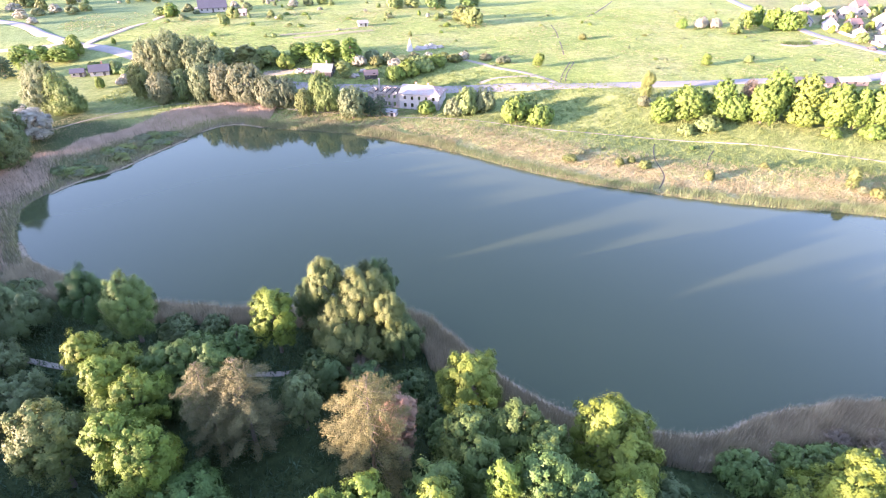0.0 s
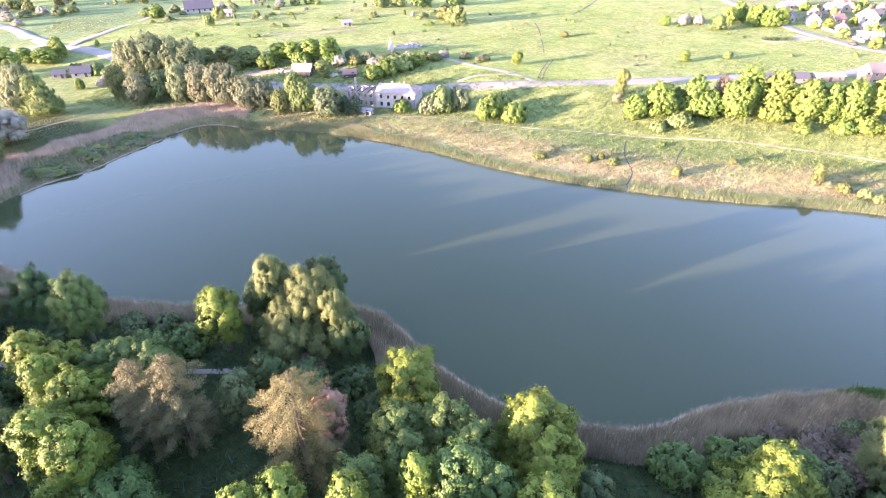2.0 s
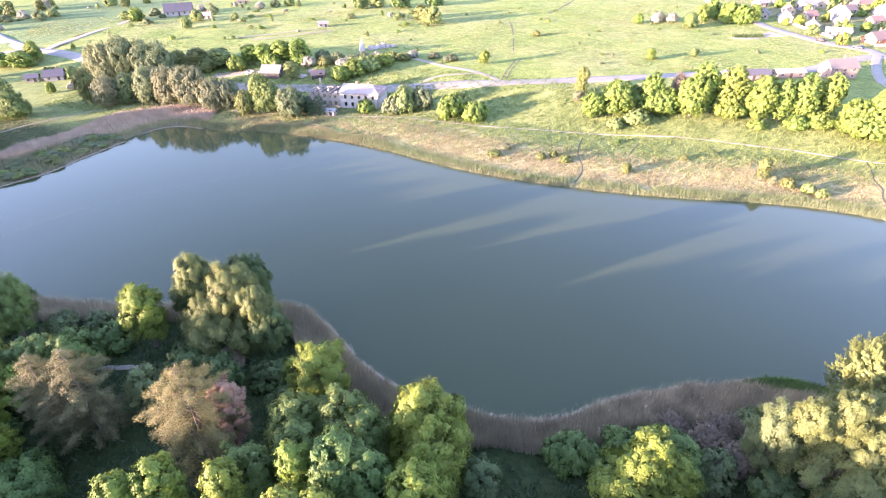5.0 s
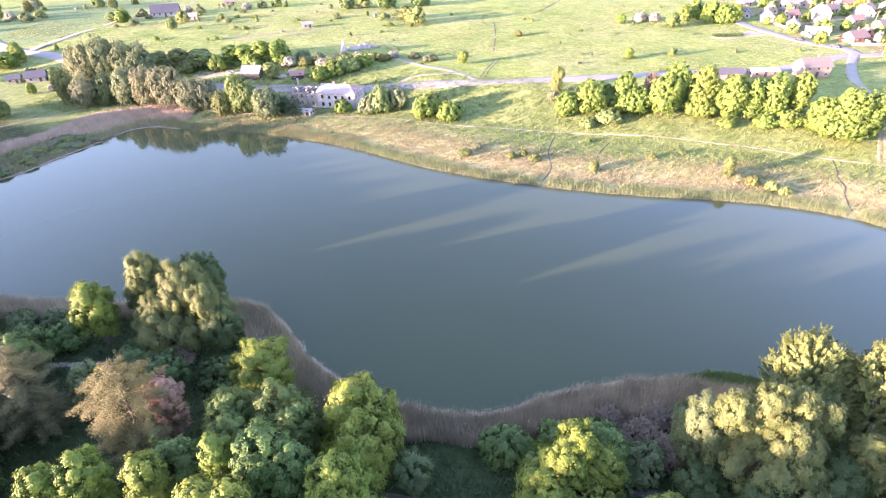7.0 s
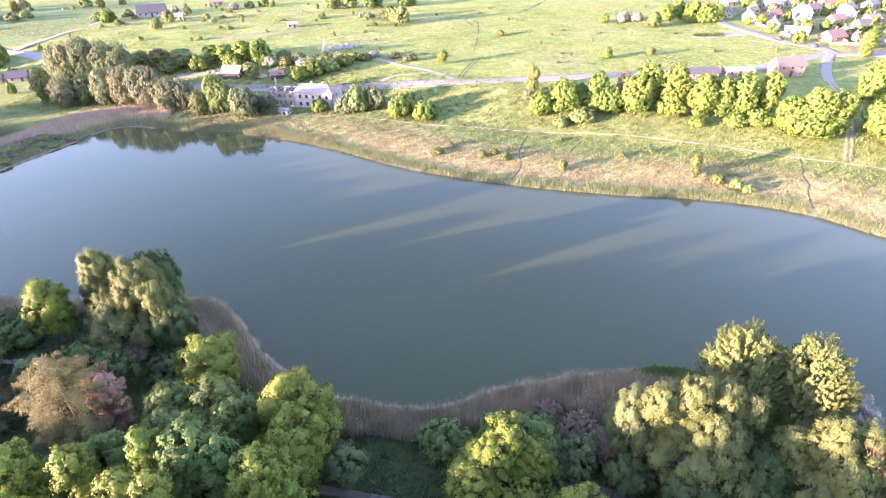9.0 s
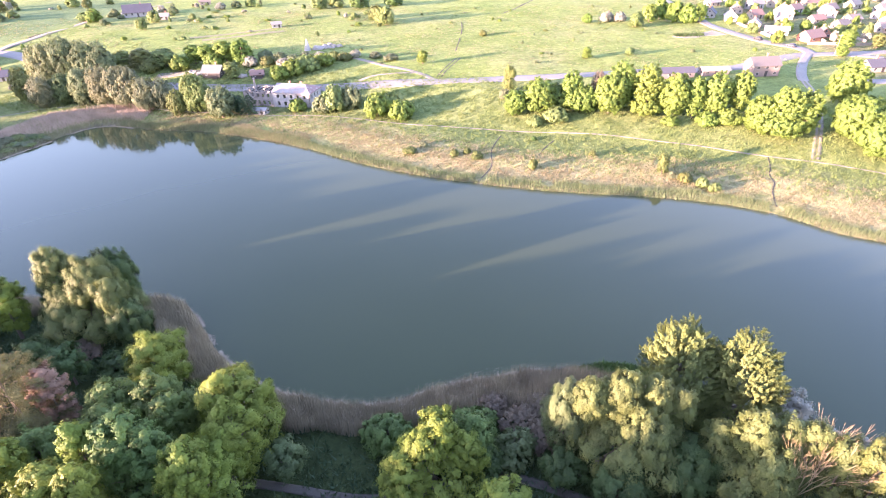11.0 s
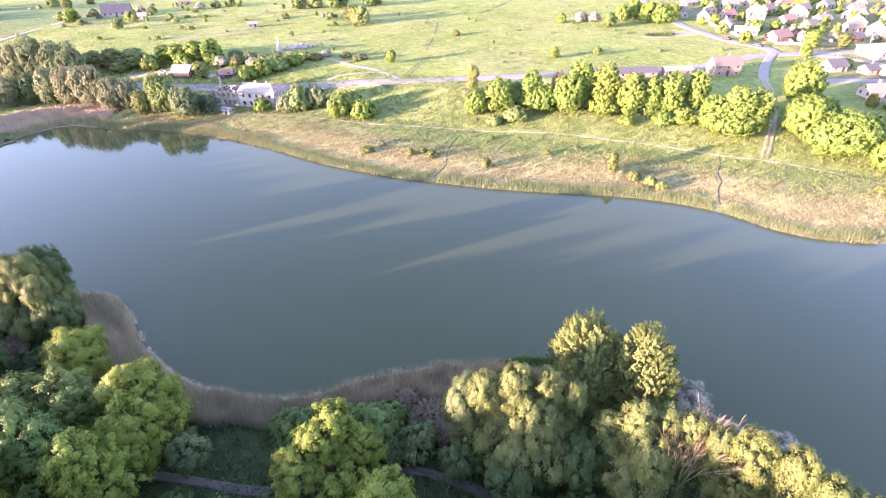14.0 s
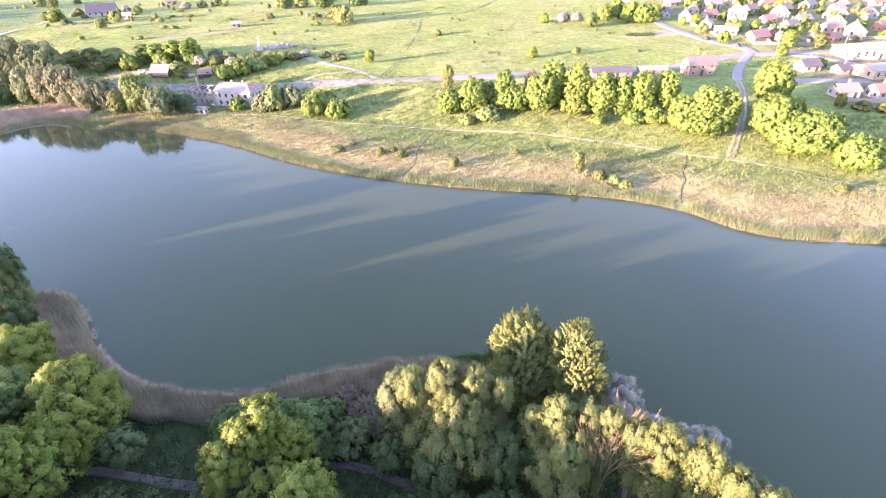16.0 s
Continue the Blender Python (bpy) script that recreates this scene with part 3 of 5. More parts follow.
WORDS = {"willow": "yellow-green", "budding": "pale grey-green", "meadow": "light green", "lime": "bright yellow-green", "chestnut": "sunlit fresh green", "green": "fresh green", "deep": "dark green", "teal": "blue-green", "olive": "pale olive", "silver": "pale silvery green", "larch": "dry tan-brown",
         "rust": "rusty brown", "plum": "dull red-leaved", "catkin": "brownish budding", "bloom": "white-blossoming", "grey": "greyish blossoming", "twig": "bare brown", "needle": "dark green"}
FORMS = {"broad": ("broadleaf tree with rounded crown", "tree"), "willow": ("willow with drooping sprays", "tree"), "upright": ("poplar", "tree"),
         "weeping": ("weeping willow bush", "shrub"), "shrub": ("bushy shrub", "shrub"), "twiggy": ("twiggy shrub", "shrub"), "cone": ("small spruce", "tree")}


def grow_all(bank, rows, where, group):
    for form, leaf, x, y, top, r in rows:
        words, cat = FORMS[form]
        grow(bank, form, leaf, x, y, top, r, WORDS[leaf] + " " + words + " " + where, cat, group, "shrub" if cat == "shrub" else "tree")


# trees of the near bank, one by one: habit, leaf, heads as (x, y, top above the lake, radius)
def bank_tree(habit, leaf, heads, where="on the near bank", group="trees of the near bank", size=0.13, cover=1.45, lobe=1.0, low=-0.4):
    """A tree of the bank, its rounded heads given by their places and tops."""
    x, y = heads[0][0], heads[0][1]
    z = land_at(x, y)
    words = {"round": "round-crowned tree", "willow": "drooping willow", "tuft": "ragged poplar", "cone": "ragged conifer"}[habit]
    root = tagged(new("tree"), WORDS[leaf] + " " + words + " " + where, "tree", group)
    root.matrix_world = Matrix.Translation((x, y, z))
    bank_tree.count += 1
    if habit == "cone":
        trunk, crown, _, _ = cone_plant(leaf, bank_tree.count, heads[0][2] - z, heads[0][3], int((56000 if size < 0.2 else 9000) * (heads[0][3] / 5) ** 1.4), size * 0.72, 0.06, 0.3)
    else:
        trunk, crown, _, _ = billows(leaf, bank_tree.count, [(a - x, b - y, c - z, r) for a, b, c, r in heads], size, habit, cover, 0.5 * lobe if habit == "tuft" else lobe, low)
    for nm, me in (("trunk", trunk), ("crown", crown)):
        new(nm, me).parent = root


bank_tree.count = 300
for habit, leaf, *heads in [                         # round the big pale willow, and west of it
        ("willow", "olive", (-18.2, 65, 16.4, 3.0), (-12.3, 64.5, 15.2, 4.4), (-8.0, 61, 13.2, 2.3), (-15.5, 61.5, 11.2, 3.6)), ("willow", "deep", (-6.2, 60.3, 9.0, 3.3)), ("willow", "deep", (-10.3, 68, 14.0, 3.0)),
        ("willow", "deep", (-21.4, 67.5, 10.6, 2.7)), ("round", "lime", (-25.4, 61, 13.7, 3.2)), ("willow", "green", (-49, 64, 13.8, 3.7)), ("willow", "deep", (-59.6, 69, 11.2, 3.6)),
        ("willow", "teal", (-70.5, 66, 10.4, 3.2), (-66, 65, 9.8, 3.0)), ("round", "teal", (-57, 49, 8.0, 4.0)), ("round", "teal", (-65, 56, 7.2, 3.4))]:
    bank_tree(habit, leaf, heads)
for habit, leaf, *heads in [                         # the bright group in the west, larches
        ("round", "lime", (-48.3, 52, 13.3, 2.7), (-44.6, 53, 10.6, 2.7)), ("round", "lime", (-44, 48, 12.8, 2.7), (-38.6, 46, 11.9, 3.6)), ("round", "lime", (-35.8, 37, 15.4, 2.9), (-32.2, 35.8, 14.4, 3.1)),
        ("round", "olive", (-44.4, 38, 14.9, 3.7)), ("round", "green", (-39.6, 53, 9.9, 3.0), (-35.3, 52, 11.6, 2.5), (-31.6, 52, 11.3, 2.7)), ("round", "green", (-27.9, 33, 8.6, 4.6)),
        ("cone", "rust", (-28.2, 43, 17.0, 3.4)), ("cone", "rust", (-23.8, 43, 17.6, 4.2)), ("cone", "larch", (-8.2, 39, 18.6, 5.2)), ("round", "plum", (-5.2, 41, 14.1, 2.2))]:
    bank_tree(habit, leaf, heads)
for habit, leaf, *heads in [                         # between the larches and the water
        ("round", "deep", (-15.9, 52, 8.8, 2.7)), ("round", "deep", (-10, 50, 9.5, 2.8)), ("round", "teal", (-18, 46, 11.6, 2.4)), ("round", "lime", (3.6, 49.5, 11.2, 4.3)),
        ("round", "green", (3.0, 39.5, 12.5, 3.4), (8.6, 40, 12.9, 3.2), (11.8, 37, 13.2, 2.8), (4.1, 36, 11.9, 3.2)), ("round", "lime", (19, 38.5, 15.2, 4.4), (19.9, 34.5, 13.9, 3.4)),
        ("round", "teal", (25.1, 34.3, 7.5, 2.4))]:
    bank_tree(habit, leaf, heads)
for habit, leaf, *heads in [                         # the row nearest the camera
        ("round", "lime", (-7.4, 29, 16.0, 2.5), (-10.8, 27.7, 15.6, 1.9)), ("round", "lime", (-0.6, 28.5, 16.3, 2.0)), ("round", "green", (-0.7, 32, 13.3, 3.2)), ("round", "lime", (5.9, 30.2, 16.6, 1.8)),
        ("round", "green", (10, 31, 16.6, 3.4), (13.4, 30, 15.2, 2.4)), ("round", "lime", (6.4, 25, 17.4, 2.0), (9.4, 24.7, 17.4, 1.9)), ("round", "lime", (17.8, 28, 15.9, 2.9), (18.9, 31.5, 12.2, 2.9)),
        ("round", "lime", (43.6, 33.5, 13.4, 2.5), (41.6, 31.6, 12.0, 2.7), (39.8, 29.5, 10.4, 2.9), (46.6, 33, 9.9, 2.6)), ("round", "lime", (50.2, 24.5, 12.9, 3.4)), ("round", "green", (47.5, 35.5, 9.5, 3.2))]:
    bank_tree(habit, leaf, heads)
for habit, leaf, *heads in [                         # the pale willows and poplars in the east
        ("willow", "olive", (61.4, 35.5, 15.5, 2.1), (64.8, 35.5, 16.5, 2.3), (68.8, 35.5, 15.5, 2.0), (71.8, 35, 14.1, 1.5), (66.4, 32.5, 14, 3.4)), ("willow", "teal", (59.4, 37, 12.8, 3.0)),
        ("tuft", "silver", (75.6, 44, 15.6, 4.6), (75.6, 41, 11.6, 4.0), (79.2, 42.5, 13.0, 3.2)), ("tuft", "silver", (81.8, 40.5, 16.8, 3.5), (82.5, 38, 14.3, 3.0)), ("round", "grey", (87.4, 38.5, 9.0, 3.7)),
        ("round", "grey", (91.2, 34.5, 6.4, 2.2)), ("round", "grey", (95.5, 31.5, 7.2, 3.6))]:
    bank_tree(habit, leaf, heads)
for habit, leaf, *heads in [                         # the eastern tip of the wood
        ("willow", "olive", (77.5, 30, 15.8, 2.1), (80.8, 30, 15, 2.0), (75.2, 32, 12.1, 1.9), (78.2, 27.5, 13.6, 2.6)), ("willow", "olive", (82.9, 29, 15.4, 1.7)), 
        ("willow", "olive", (85.4, 27.2, 14.9, 2.0)), ("willow", "willow", (87.1, 25, 17, 2.4)), ("willow", "willow", (90.3, 23, 17, 2.1)), ("willow", "willow", (92.4, 21.2, 15.6, 1.9)), ("willow", "olive", (95.3, 20, 14.4, 2.0)),
        ("willow", "deep", (72, 31, 9.4, 3.4)), ("willow", "teal", (84.5, 33, 9.5, 3.0)), ("willow", "deep", (64, 29.5, 7.5, 3.2)), ("round", "deep", (58.5, 33, 6.2, 2.8))]:
    bank_tree(habit, leaf, heads)


def bare_tree(x, y, top, spread, label, seed):
    """A leafless tree: stem, boughs and twigs."""
    g = random.Random(seed)
    z = land_at(x, y)
    root = tagged(new("tree"), label, "tree", "trees of the near bank")
    root.matrix_world = Matrix.Translation((x, y, z))
    H, wood, tips = top - z, [], []

    def branch(a, way, length, r, depth):
        b = a + way * length
        wood.append((a, b, r, r * 0.62, 5 if depth < 2 else 3))
        if depth == 6:
            tips.append(b)
            return
        for k in range(3 if 0 < depth < 5 else 2):
            turn = Vector((g.uniform(-1, 1), g.uniform(-1, 1), g.uniform(-0.1, 0.6)))
            branch(b if k else a.lerp(b, g.uniform(0.6, 1)), (way + turn * spread).normalized(), length * g.uniform(0.62, 0.86), max(r * 0.66, 0.016), depth + 1)

    for k in range(4):
        a = k * 1.57 + g.uniform(-0.2, 0.2)
        branch(Vector((0, 0, -0.4)), Vector((0.14 * math.cos(a), 0.14 * math.sin(a), 1)).normalized(), H * 0.3, 0.075, 1)
    high = max(t.z for t in tips)
    wood = [(a * (H / high), b * (H / high), r, q, n) for a, b, r, q, n in wood]
    trunk = wood_mesh(wood)
    trunk.materials[0] = TWIGS
    new("trunk", trunk).parent = root


bare_tree(82.6, 28.0, 15.9, 0.28, "leafless reddish-brown tree among the pale willows", 5)
grow_all(NEAR, [
    ("weeping", "green", 36.9, 39, 4.6, 3.8), ("shrub", "green", 43.6, 40, 4.2, 3.2), ("shrub", "green", 48.6, 41, 3.4, 3.1), ("twiggy", "twig", 54.6, 41, 3.4, 3.2), ("twiggy", "twig", 58, 44, 2.4, 2.6), ("twiggy", "twig", 51, 44, 2.6, 2.6), ("twiggy", "twig", 56.5, 38, 3.4, 3), ("twiggy", "twig", 61.5, 40.5, 3, 2.8),
    ("shrub", "teal", 62, 44.5, 3, 2.0), ("shrub", "teal", -30, 66, 3.4, 2.6), ("shrub", "teal", -38, 67, 3.2, 2.6), ("shrub", "green", -38, 60, 4.4, 3.8),
    ("shrub", "green", -32, 61, 4.6, 3.6), ("shrub", "teal", -44, 66, 3.6, 3.2), ("shrub", "deep", -54, 66, 3.8, 3.4), ("shrub", "deep", -18, 56, 4.4, 3.4)], "under the near trees", "shrubs of the near bank")
grow_all(NEAR, [
    ("shrub", "deep", -5, 53, 3.6, 3.2), ("shrub", "green", 1, 44, 4.2, 3.2), ("shrub", "deep", -1, 48, 3.6, 3.0), ("shrub", "green", 13, 41, 5.4, 3.4), ("shrub", "deep", 48, 34, 5, 3.6),
    ("shrub", "teal", 53, 36, 4.6, 3.2), ("shrub", "deep", 46, 38, 5, 3.2), ("twiggy", "twig", -12, 56, 3, 2.8), ("shrub", "deep", -36, 50, 4.4, 3.4), ("shrub", "deep", -51, 46, 5, 3.8), ("shrub", "deep", -62, 44, 6, 4.2),
    ("shrub", "deep", -74, 70, 5, 4.2), ("shrub", "teal", -76, 76, 4, 3.4), ("shrub", "green", -52, 53, 4, 3.2), ("shrub", "deep", -46, 53.5, 4.4, 3.2), ("shrub", "green", -40, 53, 4.4, 3.4), ("shrub", "deep", -34.5, 53, 4.2, 3.0), ("shrub", "deep", -21, 53, 3.4, 2.6), ("shrub", "deep", -30, 37, 4, 3.6), ("shrub", "deep", -38, 42, 4.4, 3.6), ("shrub", "green", 41, 35.5, 4, 3), ("shrub", "deep", 25, 27.5, 3.2, 3), ("shrub", "deep", 31, 26.5, 3, 3.2), ("shrub", "deep", 36, 27, 2.8, 3), ("shrub", "deep", 52, 26, 2.6, 3), ("shrub", "deep", 60, 25.5, 3, 3.2), ("shrub", "deep", 66, 25, 3.4, 3.4), ("shrub", "deep", 71, 26, 3.4, 3.2)], "under the near trees", "shrubs of the near bank")

# woodland behind and round the lake's foot, which shades the near bank and the water
def woodland(name, spots, seed, label):
    """Many tall trees as one stand: crowns and trunks joined."""
    g = random.Random(seed)
    vs = []
    stock = []
    for trunk, crown, H, R in FAR["backwood"]:
        co = np.zeros(len(crown.vertices) * 3, np.float32)
        crown.vertices.foreach_get("co", co)
        stock.append((co.reshape(-1, 3), H, R))
    tv, tf = [], []
    for x, y, top in spots:
        co, H, R = g.choice(stock)
        r, a, z = g.uniform(4.4, 6.4), g.uniform(0, 6.28), land_at(x, y)
        c, q = math.cos(a) * r / R, math.sin(a) * r / R
        vs.append(np.stack([x + co[:, 0] * c - co[:, 1] * q, y + co[:, 0] * q + co[:, 1] * c, z + co[:, 2] * top / H], -1))
        b = len(tv)
        for hh, rr in ((-0.3, 0.4), (top * 0.8, 0.1)):
            tv += [(x + rr * math.cos(i * 1.047), y + rr * math.sin(i * 1.047), z + hh) for i in range(6)]
        tf += [(b + i, b + (i + 1) % 6, b + 6 + (i + 1) % 6, b + 6 + i) for i in range(6)]
    root = tagged(new(name), label, "wood", kind="stuff")
    v = np.concatenate(vs)
    for nm, me in (("crown", mesh_from("crown", v, np.arange(len(v)).reshape(-1, 3), LEAF["green"])), ("trunk", mesh_from("trunk", np.array(tv), np.array(tf), BARK))):
        new(nm, me).parent = root


wood = random.Random(9)
spots = []
for i in range(150):
    x = -190 + 1.95 * i + wood.uniform(-3, 3)
    y = wood.uniform(-38, 11 if x > -30 else 16)
    spots.append((x, y, float(np.interp(x, [-190, -115, -75, -55, -28, -12, 15, 40, 100], [17, 12, 12, 17, 19.5, 21.5, 19.5, 14, 16])) + wood.uniform(-1.2, 1.5)))
spots += [(-0.72 * y - 36 - wood.uniform(0, 50), y, float(np.interp(y, [38, 46, 70], [12.5, 14, 23])) + wood.uniform(-1.5, 1.5)) for y in (16 + 1.5 * i for i in range(62))]
spots += [(wood.uniform(-50, -16), wood.uniform(-8, 10.5), wood.uniform(17, 20)) for i in range(16)] + [(wood.uniform(10, 95), wood.uniform(-12, 9), 20) for i in range(60)] + [(wood.uniform(-16, 22), wood.uniform(-8, 10.5), wood.uniform(19, 21.5)) for i in range(18)]


def capped_to_sun(x, y, top):
    """Caps the unseen wood under a skyline fitted to where the sun should land."""
    ca, sa = math.cos(radians(SUN_AZ)), math.sin(radians(SUN_AZ))
    across, along = y * ca - x * sa, x * ca + y * sa
    skyline = float(np.interp(across, [-30, -11, -2, 5, 8, 10, 13, 15, 19, 23, 27, 33, 37, 41, 47, 57, 62, 66, 76, 81, 88, 92, 97, 101, 119, 131, 160],
                              [21.5, 21.5, 20.2, 18.7, 17.6, 13.4, 13.4, 16.6, 16.8, 16, 13.8, 12, 12.4, 7.4, 5.3, 3.5, 7.4, 8.6, 8.2, 6.9, 7.2, 13, 13.5, 5.6, 5.2, 4.4, 4.4]))
    return (x, y, min(top, skyline - math.tan(radians(SUN_EL)) * along))


spots = [p for p in (capped_to_sun(*p) for p in spots) if p[2] > 3.5]
woodland("woodland", spots, 4, "tall broadleaf wood shading the near bank")

# far bank
def far_tree(habit, leaf, heads, where, group, size=0.27, cover=1.5):
    bank_tree(habit, leaf, [(x, y, top, r * 1.15) for x, y, top, r in heads], where, group, size, cover, 0.62, -0.9)


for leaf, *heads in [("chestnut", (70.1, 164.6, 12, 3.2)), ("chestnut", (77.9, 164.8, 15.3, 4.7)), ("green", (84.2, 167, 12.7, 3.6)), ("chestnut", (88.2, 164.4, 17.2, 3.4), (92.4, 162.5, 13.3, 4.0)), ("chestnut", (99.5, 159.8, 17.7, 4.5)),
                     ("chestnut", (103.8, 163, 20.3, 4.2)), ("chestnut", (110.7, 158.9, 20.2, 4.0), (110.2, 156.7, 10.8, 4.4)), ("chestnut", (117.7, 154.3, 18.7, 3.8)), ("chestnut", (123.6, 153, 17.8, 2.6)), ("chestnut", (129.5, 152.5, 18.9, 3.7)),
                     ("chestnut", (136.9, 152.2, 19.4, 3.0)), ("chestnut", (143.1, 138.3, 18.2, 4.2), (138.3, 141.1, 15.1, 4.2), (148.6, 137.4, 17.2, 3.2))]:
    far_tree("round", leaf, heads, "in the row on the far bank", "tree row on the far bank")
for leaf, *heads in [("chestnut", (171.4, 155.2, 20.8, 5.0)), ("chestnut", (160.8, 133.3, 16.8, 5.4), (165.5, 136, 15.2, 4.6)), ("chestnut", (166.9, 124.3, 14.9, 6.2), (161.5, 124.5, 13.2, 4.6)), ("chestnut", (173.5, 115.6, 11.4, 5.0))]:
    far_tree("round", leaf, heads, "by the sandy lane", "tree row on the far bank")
far_tree("tuft", "twig", [(97.3, 166.5, 17, 2.2)], "in the row on the far bank", "tree row on the far bank", 0.24, 0.7)
grow_all(FAR, [("shrub", leaf, *c) for leaf, *c in [
    ("green", 82.2, 158, 5, 4.4), ("green", 75.5, 157, 3.4, 2.8), ("lime", 126, 147.5, 4.4, 3.6), ("lime", 132.1, 147, 4.8, 4.2), ("lime", 116, 150, 3, 3.0), ("meadow", 8, 179, 9.5, 4.8), ("budding", 14, 180, 8.2, 4.2), ("lime", 24, 172, 8.6, 5.4), ("lime", 32, 169, 6.6, 4.8),
    ("green", 28, 174, 8, 4), ("budding", 4, 178, 6.2, 4.0), ("lime", -6, 181, 4.6, 3.6), ("catkin", 68, 176, 3.4, 2.4), ("olive", 70, 126, 3.0, 1.5), ("olive", 107.3, 116, 2.6, 2.0), ("meadow", 110.6, 113, 2.8, 1.7), ("meadow", 112.5, 110.6, 2.4, 1.7), ("catkin", 104.9, 118, 2, 1.6)]],
    "on the far bank", "shrubs on the far bank")
grow_all(FAR, [("upright", "silver", 70, 181, 9.5, 2.5), ("broad", "lime", 39, 219, 5.6, 2.7), ("broad", "lime", 107, 220, 4.6, 2.5), ("broad", "meadow", 126, 223, 3.2, 2.2), ("broad", "olive", 102.6, 119.6, 6.2, 2.0), ("shrub", "olive", 68, 270, 3, 2.1),
               ("shrub", "catkin", 25, 226, 3, 3.4), ("shrub", "catkin", 18, 231, 2.6, 3), ("shrub", "olive", 55.2, 133, 2.4, 1.9), ("shrub", "olive", 49, 135.5, 2.2, 1.4), ("shrub", "teal", 97.4, 135.4, 1.5, 1.2), ("shrub", "deep", 73.6, 146.4, 1.3, 1.0), ("shrub", "catkin", 40, 143, 1.6, 1.4), ("shrub", "olive", 36, 139, 2, 2.2), ("shrub", "olive", 88, 133, 1.7, 1.2),
               ("shrub", "olive", 52.6, 136.5, 2.0, 1.3), ("shrub", "olive", 163, 104, 2, 1.6)], "standing alone in the meadow", "meadow trees")
grow_all(FAR, [
    ("cone", "needle", -186, 227, 9.3, 4.4), ("broad", "lime", -184, 239, 11.5, 6), ("broad", "lime", -178, 256, 8, 6), ("broad", "lime", -189, 257, 7.6, 5), ("willow", "grey", -126, 155, 10, 6.2),
    ("broad", "lime", -176, 263, 10, 3.6), ("willow", "teal", -118, 132, 15, 6.2), ("willow", "teal", -124, 142, 12, 5.4), ("willow", "teal", -114, 117, 11, 5.4), ("willow", "teal", -129, 149, 12, 6), ("willow", "teal", -134, 160, 10, 5), ("broad", "deep", -121, 126, 12, 5.6)], "by the lake's head", "trees at the lake's head")
for habit, leaf, *heads in [
        ("willow", "budding", (-142.5, 186, 17.6, 4.0), (-138, 184, 18.2, 3.8), (-139.5, 182, 13.6, 4.2)), ("willow", "silver", (-133.5, 182, 15.4, 3.6), (-129.5, 180, 12.4, 3.4), (-127.5, 178.5, 9.4, 2.8)),
        ("willow", "budding", (-121, 222, 18.4, 4.6), (-116, 221, 19.4, 4.4)), ("willow", "budding", (-110.1, 222, 21.7, 5.0)), ("willow", "budding", (-102, 222, 19.8, 4.6), (-95.5, 222.5, 18.6, 4.6)), ("willow", "olive", (-112.4, 197, 14.7, 3.4)),
        ("willow", "catkin", (-102.9, 192, 12.7, 3.9)), ("willow", "teal", (-96.5, 196, 12.9, 4.4)), ("willow", "budding", (-87.8, 194, 15.4, 4.1)), ("willow", "catkin", (-85.5, 197, 14, 3.6)), ("willow", "catkin", (-79.8, 192, 15.8, 4.2)),
        ("willow", "catkin", (-72.5, 190, 16.6, 3.9), (-68, 190, 16, 3.6)), ("willow", "catkin", (-62, 187, 12.6, 4.4)), ("willow", "catkin", (-56.7, 188, 11.8, 4.2)), ("willow", "olive", (-48, 180, 10, 2.8))]:
    far_tree(habit, leaf, heads, "by the lake's head", "trees at the lake's head", 0.31, 1.1)
for habit, leaf, *heads in [
        ("willow", "silver", (-42.5, 182, 15.3, 3.4), (-39, 181, 13, 3.0)), ("round", "budding", (-30.8, 175.5, 12.2, 4.2)), ("cone", "needle", (-25.1, 178, 8.4, 2.2)), ("cone", "needle", (-21.6, 177, 8.8, 2.4)), ("cone", "needle", (-27.5, 180, 8, 2.0))]:
    far_tree(habit, leaf, heads, "by the ruined house", "trees by the ruined house")
grow_all(FAR, [("broad", "green", -96, 239, 7.8, 5.6), ("broad", "olive", -85, 235, 8.9, 6.2), ("broad", "green", -75, 235, 7.7, 6.1), ("broad", "lime", -62, 236, 8.1, 5.6), ("broad", "lime", -55, 233, 9.2, 5.5), ("broad", "lime", -47, 232, 10, 5.5),
               ("broad", "lime", -39, 230, 10.6, 5.2), ("broad", "green", -40, 216, 7, 4), ("shrub", "lime", -19, 210, 5.8, 4.5), ("shrub", "lime", -14, 213, 6.6, 5), ("shrub", "green", -8, 217, 6.2, 5), ("shrub", "lime", -3, 223, 5.4, 4.6),
               ("shrub", "budding", -23, 230, 4.8, 3.6), ("shrub", "budding", -30, 234, 4.6, 3.6), ("shrub", "bloom", -35, 227, 4.4, 3.4), ("shrub", "olive", -28, 227, 4, 3.4), ("shrub", "meadow", -12, 226, 4.2, 3.4), ("shrub", "meadow", 0, 232, 3.6, 3.2), ("shrub", "olive", 5, 229, 3.6, 3.4), ("shrub", "bloom", 9, 234, 3, 3), ("shrub", "bloom", -20, 223, 4, 3), ("shrub", "olive", -104, 236, 7, 5.4), ("shrub", "olive", -80, 231, 6.4, 5), ("shrub", "lime", -67, 231, 6.4, 4.6), ("shrub", "lime", -51, 228, 6.6, 4.4)], "behind the road", "trees behind the road")
